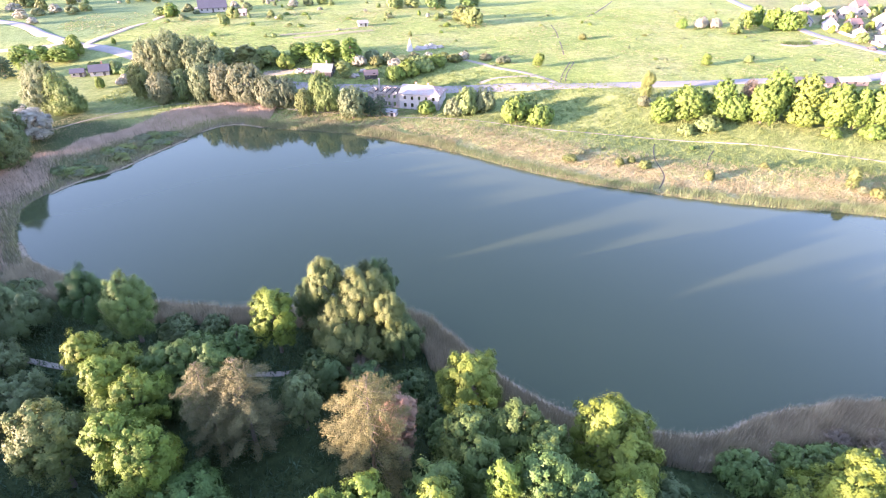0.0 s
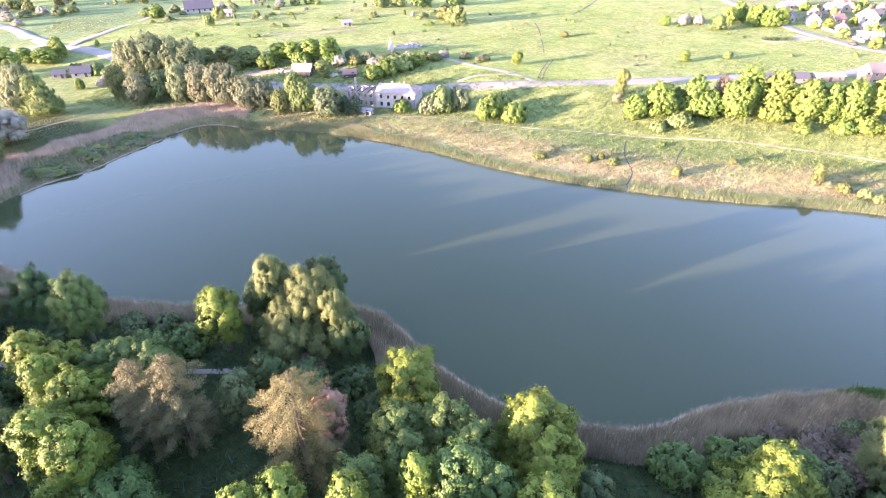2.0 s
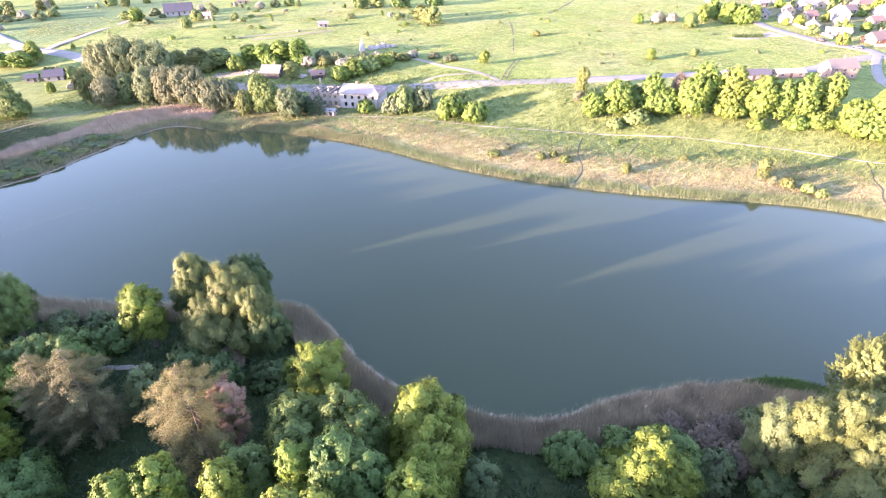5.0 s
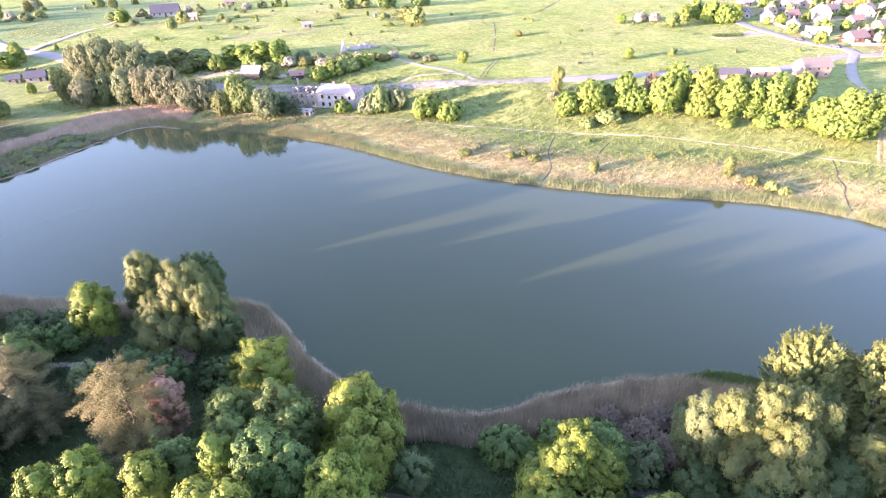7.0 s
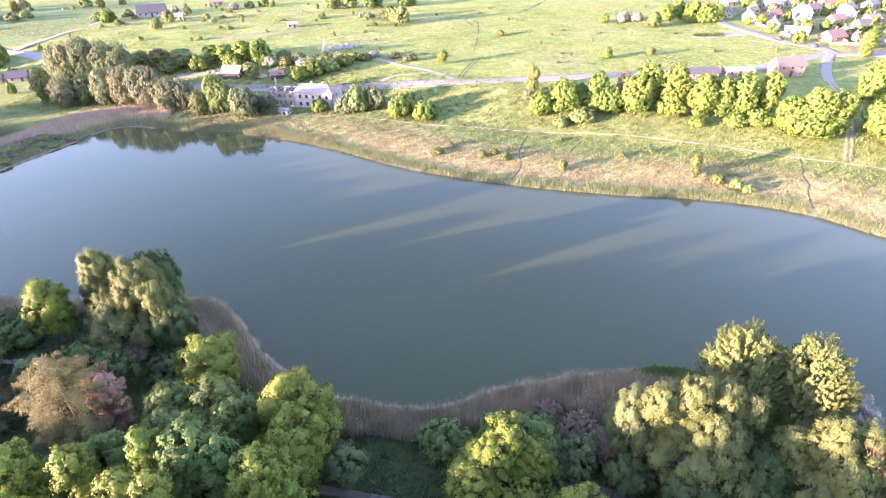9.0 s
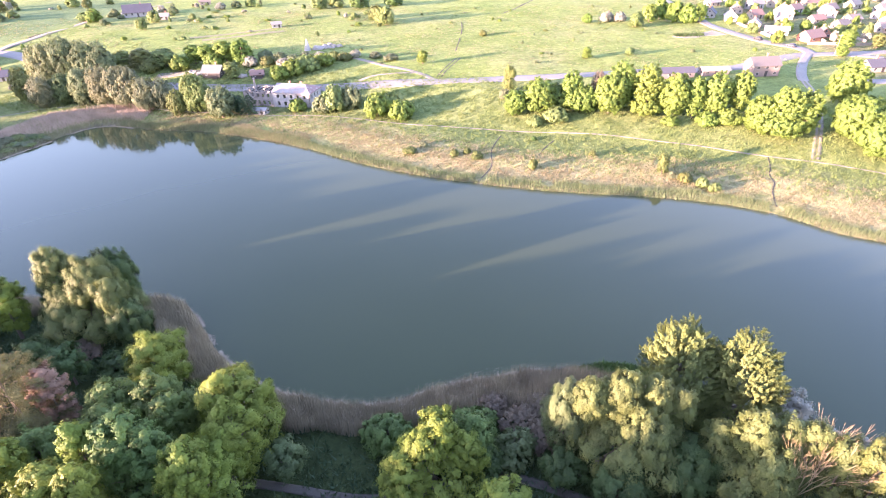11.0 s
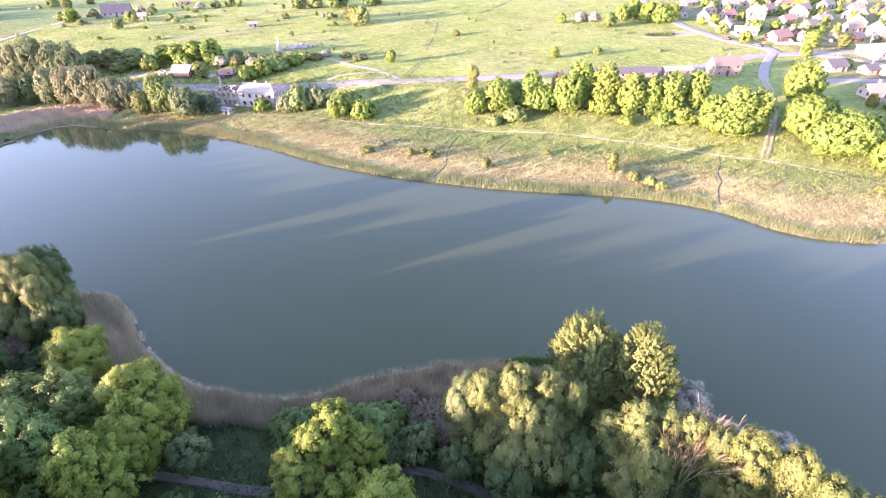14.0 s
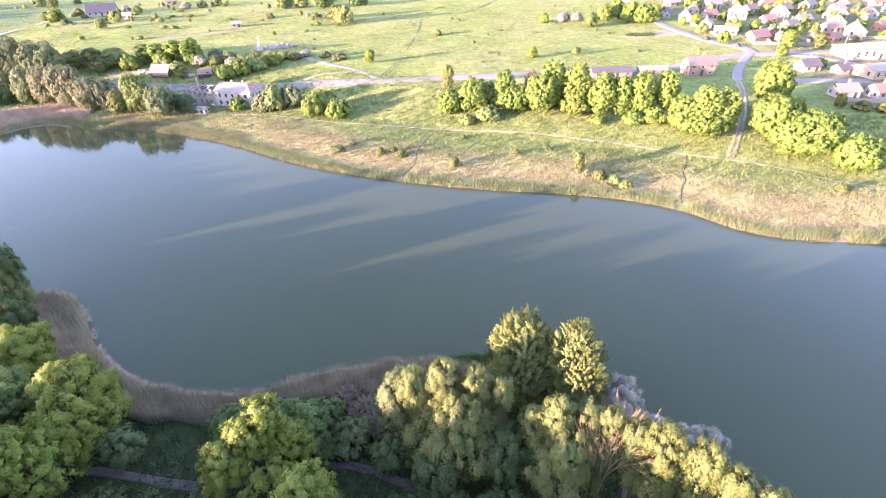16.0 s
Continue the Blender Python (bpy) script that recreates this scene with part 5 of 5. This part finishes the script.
house(240, 207, 8, 30, 14, 5, 1.2, WHITE, PALEROOF, "large white flat-roofed hall in the village", chimney=False, name="hall", category="hall")
house(224, 180, 12, 16, 11, 4, 1.4, CREAM, PALEROOF, "pale hall with a low roof above the lake", chimney=False, name="hall", category="hall")
house(-146, 362, 20, 20, 11, 3.4, 5.0, WHITE, BLUEROOF, "long white house with a steep violet roof", name="farmhouse")
house(-49, 221, -8, 9.5, 7, 2.6, 2.8, DARKWOOD, PATINA, "dark wooden house with a greenish sheet roof")
house(-150, 235, 20, 9, 7, 2.8, 2.6, WHITE, BLUEROOF, "white cottage with a dark bluish roof behind trees")
house(-158, 232, 20, 6, 5, 2.6, 1.4, CREAM, BLUEROOF, "small bluish-roofed shed behind trees", chimney=False, name="shed", category="shed")
house(-44, 308, 20, 6, 4.5, 2.6, 1.2, WHITE, PALEROOF, "small white shed in the field", chimney=False, name="shed", category="shed")
house(-122, 345, 10, 6, 5, 2.6, 1.8, WHITE, PALEROOF, "small white cottage in the fields")
house(-118, 402, 20, 9, 7, 3, 2.6, CREAM, TANROOF, "cream house in the far fields")
house(-29, 215, 10, 6, 4.5, 2.0, 1.5, DARKWOOD, REDROOF, "small shed with a reddish roof", chimney=False, name="shed", category="shed")


def pierced_wall(bm, p, q, thick, z0, z1, holes):
    """A wall from p to q with holes (u0, u1, v0, v1) through it."""
    p, q = Vector(p), Vector(q)
    along = (q - p).normalized()
    out = Vector((along.y, -along.x, 0))
    us = sorted({0.0, (q - p).length, *[h[0] for h in holes], *[h[1] for h in holes]})
    vs = sorted({z0, z1, *[h[2] for h in holes], *[h[3] for h in holes]})
    for u0, u1 in zip(us, us[1:]):
        for v0, v1 in zip(vs, vs[1:]):
            if any(h[0] <= (u0 + u1) / 2 <= h[1] and h[2] <= (v0 + v1) / 2 <= h[3] for h in holes):
                continue
            c = [p + along * u + out * (t * thick) + Vector((0, 0, v)) for v in (v0, v1) for u, t in ((u0, 0.0), (u1, 0.0), (u1, -1.0), (u0, -1.0))]
            vv = [bm.verts.new(x) for x in c]
            for f in ((3, 2, 1, 0), (4, 5, 6, 7), (0, 1, 5, 4), (1, 2, 6, 5), (2, 3, 7, 6), (3, 0, 4, 7)):
                bm.faces.new([vv[i] for i in f])


def ruin():
    """The derelict two-storey house by the water: a roofed part and a roofless one."""
    root = tagged(new("ruined_house"), "derelict two-storey whitewashed house, half of it roofless", "ruin")
    root.matrix_world = Matrix.Translation((-1.4, 182.6, 1.3)) @ Matrix.Rotation(radians(166), 4, "Z")
    # own x runs along the front, away from the hipped end; own y runs towards the water
    L1, L2, D, H = 14.6, 26.5, -9.8, 5.6

    def row(u0, u1, n, skip=()):
        out = []
        for i in range(n):
            c = u0 + (u1 - u0) * (i + 0.5) / n
            if i not in skip:
                out.append((c - 0.5, c + 0.5, 0.9, 2.3))
            out.append((c - 0.45, c + 0.45, 3.6, 4.8))
        return out

    g = random.Random(3)
    for nm, p, q, holes, top in (("front_wall", (L1, 0, 0), (0, 0, 0), row(0.8, L1 - 0.8, 5, (2,)), H), ("front_wall", (L2, 0, 0), (L1, 0, 0), row(0.8, L2 - L1 - 0.8, 5, (1,)), H - 0.3),
                                 ("end_wall", (0, 0, 0), (0, D, 0), row(0.8, 7.7, 3), H), ("back_wall", (0, D, 0), (L1, D, 0), row(0.8, L1 - 0.8, 5), H),
                                 ("back_wall", (L1, D, 0), (L2, D, 0), row(0.8, 11.5, 4), H - 1.3), ("end_wall", (L2, D, 0), (L2, 0, 0), row(0.8, 7.7, 2), H - 0.8), ("cross_wall", (L1, 0, 0), (L1, D, 0), [], H)):
        bm = bmesh.new()
        pierced_wall(bm, p, q, 0.45, -0.8, top, holes)
        if top < H:                                        # the broken crown of the roofless walls
            way, u = (Vector(q) - Vector(p)).normalized(), 0.2
            while u < (Vector(q) - Vector(p)).length - 0.9:
                c, w = Vector(p) + way * u, g.uniform(0.4, 1.2)
                e = c + way * w
                if g.random() < 0.7:
                    box(bm, min(c.x, e.x) - 0.2 * abs(way.y), max(c.x, e.x) + 0.2 * abs(way.y), min(c.y, e.y) - 0.2 * abs(way.x), max(c.y, e.y) + 0.2 * abs(way.x), top - 0.1, top + g.uniform(0.15, 0.8))
                u += w
        part(nm, bm, WHITEWASH if top == H else RUINWALL, root)
    o, z, r = 0.4, H, H + 2.1
    ym = D / 2
    bm = bmesh.new()
    slab(bm, ((L1 + 0.2, o, z), (-o, o, z), (3.6, ym, r), (L1 + 0.2, ym, r)), 0.2)
    slab(bm, ((-o, D - o, z), (L1 + 0.2, D - o, z), (L1 + 0.2, ym, r), (3.6, ym, r)), 0.2)
    part("roof", bm, PATCHROOF, root, "pale patched sheet roof")
    bm = bmesh.new()
    slab(bm, ((-o, o, z + 0.02), (-o, D - o, z + 0.02), (3.6, ym, r + 0.02)), 0.2)
    part("hip", bm, RUSTROOF, root, "rusty red hip of the roof")
    bm = bmesh.new()
    for k in range(5):
        box(bm, L1 + 1.2 + 2.3 * k, L1 + 1.4 + 2.3 * k, D + 0.2, -0.2, H - 0.7 - 0.12 * k, H - 0.5 - 0.12 * k)
    part("beams", bm, DARKWOOD, root, "bare dark ceiling beams")
    bm = bmesh.new()
    for k in range(30):
        u, v, s = g.uniform(L1 + 0.8, L2 - 0.8), g.uniform(D + 0.8, -0.8), g.uniform(0.2, 0.6)
        box(bm, u - s, u + s, v - s * 0.7, v + s * 0.7, -0.2, g.uniform(0.3, 1.0))
    part("rubble", bm, RUBBLE, root)
    bm = bmesh.new()
    limb(bm, (23.2, -3.5, -0.5), (23.2, -3.5, 9.0), 0.48, 0.34, 8)
    limb(bm, (23.2, -3.5, 9.0), (23.2, -3.5, 9.4), 0.44, 0.42, 8)
    part("chimney", bm, RUINWALL, root, "tall bare chimney stack")
    for x in (5, 9.5):
        bm = bmesh.new()
        box(bm, x, x + 0.7, ym - 0.9, ym - 0.2, r - 1.0, r + 0.7)
        part("chimney", bm, BRICK, root)


ruin()
house(-18.3, 178.6, -14, 5.5, 4, 2.2, 0.7, WHITEWASH, PALEROOF, "small white shed with a pale roof by the path", chimney=False, name="shed", category="shed")

# a white pyramid tent and pale heaps beside it
tent = tagged(new("pyramid_tent"), "white pyramid-shaped tent standing in the meadow", "tent")
tent.matrix_world = Matrix.Translation((-15, 249, land_at(-15, 249)))
bm = bmesh.new()
foot = [bm.verts.new((1.7 * math.cos(a), 1.7 * math.sin(a), -0.1)) for a in [i * math.pi / 3 for i in range(6)]]
tip = [bm.verts.new((0.12 * math.cos(a), 0.12 * math.sin(a), 5.2)) for a in [i * math.pi / 3 for i in range(6)]]
for i in range(6):
    bm.faces.new((foot[i], foot[(i + 1) % 6], tip[(i + 1) % 6], tip[i]))
bm.faces.new(tip)
part("canvas", bm, WHITE, tent)
bm = bmesh.new()
limb(bm, (0, 0, 0), (0, 0, 5.7), 0.08, 0.05, 6)
part("pole", bm, TIMBER, tent)


def heap(x, y, r, h, material, label, seed):
    """A low uneven mound."""
    bm = bmesh.new()
    bmesh.ops.create_icosphere(bm, subdivisions=3, radius=1.0)
    for v in bm.verts:
        k = 1 + 0.55 * noise.noise(v.co * 1.7 + Vector((seed, 0, 0))) + 0.25 * noise.noise(v.co * 4.5 + Vector((0, seed, 0)))
        v.co = Vector((v.co.x * r * k, v.co.y * r * 0.8 * k, v.co.z * h * k))
    ob = part("heap", bm, material, None, label)
    ob.matrix_world = Matrix.Translation((x, y, land_at(x, y)))
    tagged(ob, category="heap", group="heaps in the meadow")


for i, (x, y, r, h) in enumerate(((-11, 251, 2.2, 1.6), (-8, 253, 2.0, 1.4), (-5, 254, 2.2, 1.8), (-1.5, 255, 1.6, 1.0))):
    heap(x, y, r, h, RUBBLE, "low pale heap of rubble beside the tent", 30 + i)
for i, (x, y, r, h) in enumerate(((-60, 226, 2.2, 1.2), (-56, 224, 1.8, 1.0), (-36, 217, 2, 1.2), (-33, 221, 1.6, 1.0))):
    heap(x, y, r, h, TIMBER, "heap of old grey timber by the wooden house", 40 + i)


def pole(x, y, h):
    """A wooden utility pole with a crossarm and insulators."""
    root = tagged(new("utility_pole"), "grey wooden utility pole with a crossarm", "utility pole", "utility poles")
    root.matrix_world = Matrix.Translation((x, y, land_at(x, y)))
    bm = bmesh.new()
    limb(bm, (0, 0, -0.5), (0, 0, h), 0.11, 0.08, 7)
    part("pole", bm, TIMBER, root)
    bm = bmesh.new()
    box(bm, -0.9, 0.9, -0.06, 0.06, h - 0.6, h - 0.46)
    part("crossarm", bm, TIMBER, root)
    for u in (-0.8, 0, 0.8):
        bm = bmesh.new()
        limb(bm, (u, 0, h - 0.46), (u, 0, h - 0.28), 0.05, 0.03, 6)
        part("insulator", bm, WHITE, root)


for x, y in ((206, 213), (232, 211), (236, 262), (262, 268)):
    pole(x, y, 8.0)


def car(x, y, turn, paint, words):
    """A parked car: body, glazed cabin and four wheels."""
    root = tagged(new("car"), words, "car", "parked cars")
    root.matrix_world = Matrix.Translation((x, y, land_at(x, y) + 0.12)) @ Matrix.Rotation(radians(turn), 4, "Z")
    bm = bmesh.new()
    box(bm, -2.1, 2.1, -0.85, 0.85, 0.3, 0.85)
    bmesh.ops.bevel(bm, geom=bm.edges[:], offset=0.12, segments=2, affect="EDGES")
    part("body", bm, paint, root)
    bm = bmesh.new()
    v = [bm.verts.new(p) for p in ((-1.5, -0.78, 0.84), (1.0, -0.78, 0.84), (1.0, 0.78, 0.84), (-1.5, 0.78, 0.84), (-1.1, -0.62, 1.38), (0.4, -0.62, 1.38), (0.4, 0.62, 1.38), (-1.1, 0.62, 1.38))]
    for f in ((0, 1, 5, 4), (1, 2, 6, 5), (2, 3, 7, 6), (3, 0, 4, 7)):
        bm.faces.new([v[i] for i in f])
    part("glazing", bm, DARK, root)
    bm = bmesh.new()
    box(bm, -1.12, 0.42, -0.64, 0.64, 1.37, 1.43)
    part("roof", bm, paint, root)
    for a in (-1.3, 1.3):
        for b in (-0.8, 0.8):
            bm = bmesh.new()
            limb(bm, (a, b - 0.1, 0.32), (a, b + 0.1, 0.32), 0.32, 0.32, 10)
            part("wheel", bm, DARK, root)


car(191, 244, 108, DARKWOOD, "dark parked car at the side of the street")
car(197, 228, 110, BLUEROOF, "dark grey parked car at the street corner")


def fence(x0, y0, x1, y1, label):
    """A board fence: posts, rails and pales."""
    root = tagged(new("fence"), label, "fence", "garden fences")
    n = max(2, int(math.hypot(x1 - x0, y1 - y0) / 2.5))
    pts = [Vector((x0 + (x1 - x0) * i / n, y0 + (y1 - y0) * i / n, 0)) for i in range(n + 1)]
    for p in pts:
        p.z = land_at(p.x, p.y)
    for a in pts:
        bm = bmesh.new()
        limb(bm, a - Vector((0, 0, 0.3)), a + Vector((0, 0, 1.4)), 0.07, 0.06, 5)
        part("post", bm, TIMBER, root)
    for a, b in zip(pts, pts[1:]):
        bm = bmesh.new()
        q = (b - a).normalized()
        s = Vector((-q.y, q.x, 0)) * 0.04
        vv = [bm.verts.new(c) for c in (a + s + Vector((0, 0, 0.1)), b + s + Vector((0, 0, 0.1)), b + s + Vector((0, 0, 1.3)), a + s + Vector((0, 0, 1.3)))]
        ww = [bm.verts.new(v.co - 2 * s) for v in vv]
        bm.faces.new(vv)
        bm.faces.new(ww[::-1])
        for i in range(4):
            bm.faces.new((vv[i], ww[i], ww[(i + 1) % 4], vv[(i + 1) % 4]))
        part("panel", bm, TIMBER, root)


for x0, y0, x1, y1 in ((191, 153, 214, 149), (205, 230, 232, 226), (198, 247, 199, 282), (214, 232, 216, 250), (232, 232, 234, 262), (250, 234, 270, 233)):
    fence(x0, y0, x1, y1, "grey board fence round a garden")

# gardens of the village and scattered bushes of the fields
yard = random.Random(21)
taken = [(o.location.x, o.location.y) for o in scene.objects if o.get("category") in ("house", "hall", "shed")]
count = 0
while count < 110:
    x, y = yard.uniform(190, 330), yard.uniform(212, 350)
    if x < 200 and y < 235 or min(math.hypot(x - a, y - b) for a, b in taken) < 7.5 or abs(x - 187) < 7 or abs(y - 216) < 6:
        continue
    leaf = yard.choice(["bloom", "meadow", "lime", "green", "budding", "lime"])
    grow(FAR, "tuft" if yard.random() < 0.6 else "field", leaf, x, y, yard.uniform(2.5, 6), yard.uniform(1.8, 3.2), WORDS[leaf] + " garden tree among the houses", "tree", "garden trees of the village", "garden_tree")
    count += 1
grow_all(FAR, [("broad", "lime", 217, 223.5, 7.5, 4.4), ("broad", "olive", 229, 222, 6.2, 3.4), ("broad", "lime", 206, 210, 5, 2.8), ("broad", "lime", 201, 279, 5.4, 2.8), ("shrub", "olive", 190, 149, 4.6, 1.8), ("shrub", "olive", 195, 146, 2.8, 3),
               ("shrub", "olive", 201, 144, 3, 3), ("shrub", "olive", 207, 143, 3.2, 3), ("shrub", "green", 213, 160, 4, 3), ("shrub", "green", 210, 192, 4, 3)], "beside the village houses", "garden trees of the village")
for i in range(120):
    x, y = yard.uniform(-250, 5), yard.uniform(275, 400)
    if -243 < x < -171 and y < 396 or x > -171 and y < 322 and yard.random() < 0.65:
        continue
    leaf = yard.choice(["bloom", "budding", "meadow", "chestnut", "meadow"])
    grow(FAR, "tuft", leaf, x, y, yard.uniform(1.2, 3.8), yard.uniform(0.9, 2.6), WORDS[leaf] + " bush in the far fields", "shrub", "bushes of the far fields", "shrub")
for i in range(46):
    x, y = yard.uniform(-10, 180), yard.uniform(212, 380)
    leaf = yard.choice(["olive", "meadow", "lime", "budding"])
    grow(FAR, "tuft", leaf, x, y, yard.uniform(0.6, 1.7), yard.uniform(0.5, 1.4), WORDS[leaf] + " low bush in the meadow", "shrub", "bushes of the meadow", "shrub")
for i in range(26):
    x, y = yard.uniform(-300, -190), yard.uniform(290, 420)
    if x > -243 and y < 396:
        continue
    leaf = yard.choice(["olive", "green", "bloom", "olive"])
    grow(FAR, "broad", leaf, x, y, yard.uniform(4, 8), yard.uniform(3, 5), WORDS[leaf] + " tree beside the crossroads", "tree", "trees by the crossroads")
grow_all(FAR, [("broad", leaf, x, y, top, r) for leaf, x, y, top, r in [
    ("budding", -181, 268, 7.4, 4.2), ("bloom", -278, 369, 5, 4.6), ("budding", -251, 352, 4.6, 4.4), ("bloom", -247, 363, 5, 4.4), ("budding", -231, 354, 5.4, 4.6), ("bloom", -237, 325, 3.6, 3.6), ("meadow", -230, 366, 5, 4.4),
    ("meadow", -165, 346, 5, 3.2), ("budding", -162, 363, 4.6, 3.2), ("bloom", -136, 373, 4.4, 3.6), ("budding", -125, 365, 4.6, 3.2), ("meadow", -103, 340, 4, 2.6), ("bloom", -99, 378, 4.6, 3.6), ("budding", -90, 383, 4.6, 3.6), ("meadow", -81, 386, 5, 3.6)]],
    "in the far fields", "trees in the far fields")

# field marks
ribbon("ditch", [(53, 239), (55, 255), (58, 284), (59, 306)], 0.55, SOIL, "narrow dark ditch across the meadow", "ditch", 0.05, 0.3)
for dx in (0.0, 1.7):
    ribbon("wheel_track", [(44 + dx, 199), (47 + dx, 210), (53 + dx, 226)], 0.4, SOIL, "dark wheel rut up the meadow", "track", 0.05, 0.3)
ribbon("wheel_track", [(84, 330), (95, 350), (115, 390)], 0.9, SOIL, "dark wheel rut in the far meadow", "track", 0.05, 0.3)
for dx in (0, 9):
    ribbon("field_strip", [(-84 + dx, 286 - dx * 0.8), (-66 + dx, 294 - dx * 0.8), (-46 + dx, 303 - dx * 0.8)], 4.5, DRYSOIL, "narrow strip of dry tilled soil", "field", 0.05, 0.1)
ribbon("ditch", [(-178, 300), (-172.5, 343), (-163.5, 376), (-154, 420)], 0.9, SOIL, "dark ditch beside the field lane", "ditch", 0.05, 0.3)
ribbon("yard", [(-76, 226), (-66, 226), (-56, 227), (-44, 227)], 5.0, SAND, "bare sandy yard behind the dark wooden house", "yard", 0.07, 0.3)
ribbon("pond", [(158, 258), (164, 255), (171, 258), (181, 261)], 9.0, SAND, "small dried-up pond with a sandy rim", "pond", 0.05, 0.3)
x = field.uniform(158, 172, 700)
y = 257 + field.normal(0, 1.6, 700)
blades("reed_bed", x, y, 0.8, 1.6, 0.14, "deep", "dark rushes in the dried-up pond", "reeds", 0.3)

# low green bushes between the lake head's reeds and the water
low = random.Random(77)
for i in range(46):
    y = low.uniform(128, 161)
    x = float(np.interp(y, [113, 126, 135, 146, 160, 170], [-102, -99, -92, -88, -82, -78])) - low.uniform(1.5, 11)
    grow(FAR, "tuft", low.choice(["silver", "teal", "olive", "catkin"]), x, y, low.uniform(1.0, 2.2), low.uniform(1.5, 3.0), "low green bush at the lake's head", "shrub", "bushes at the lake's head", "shrub")
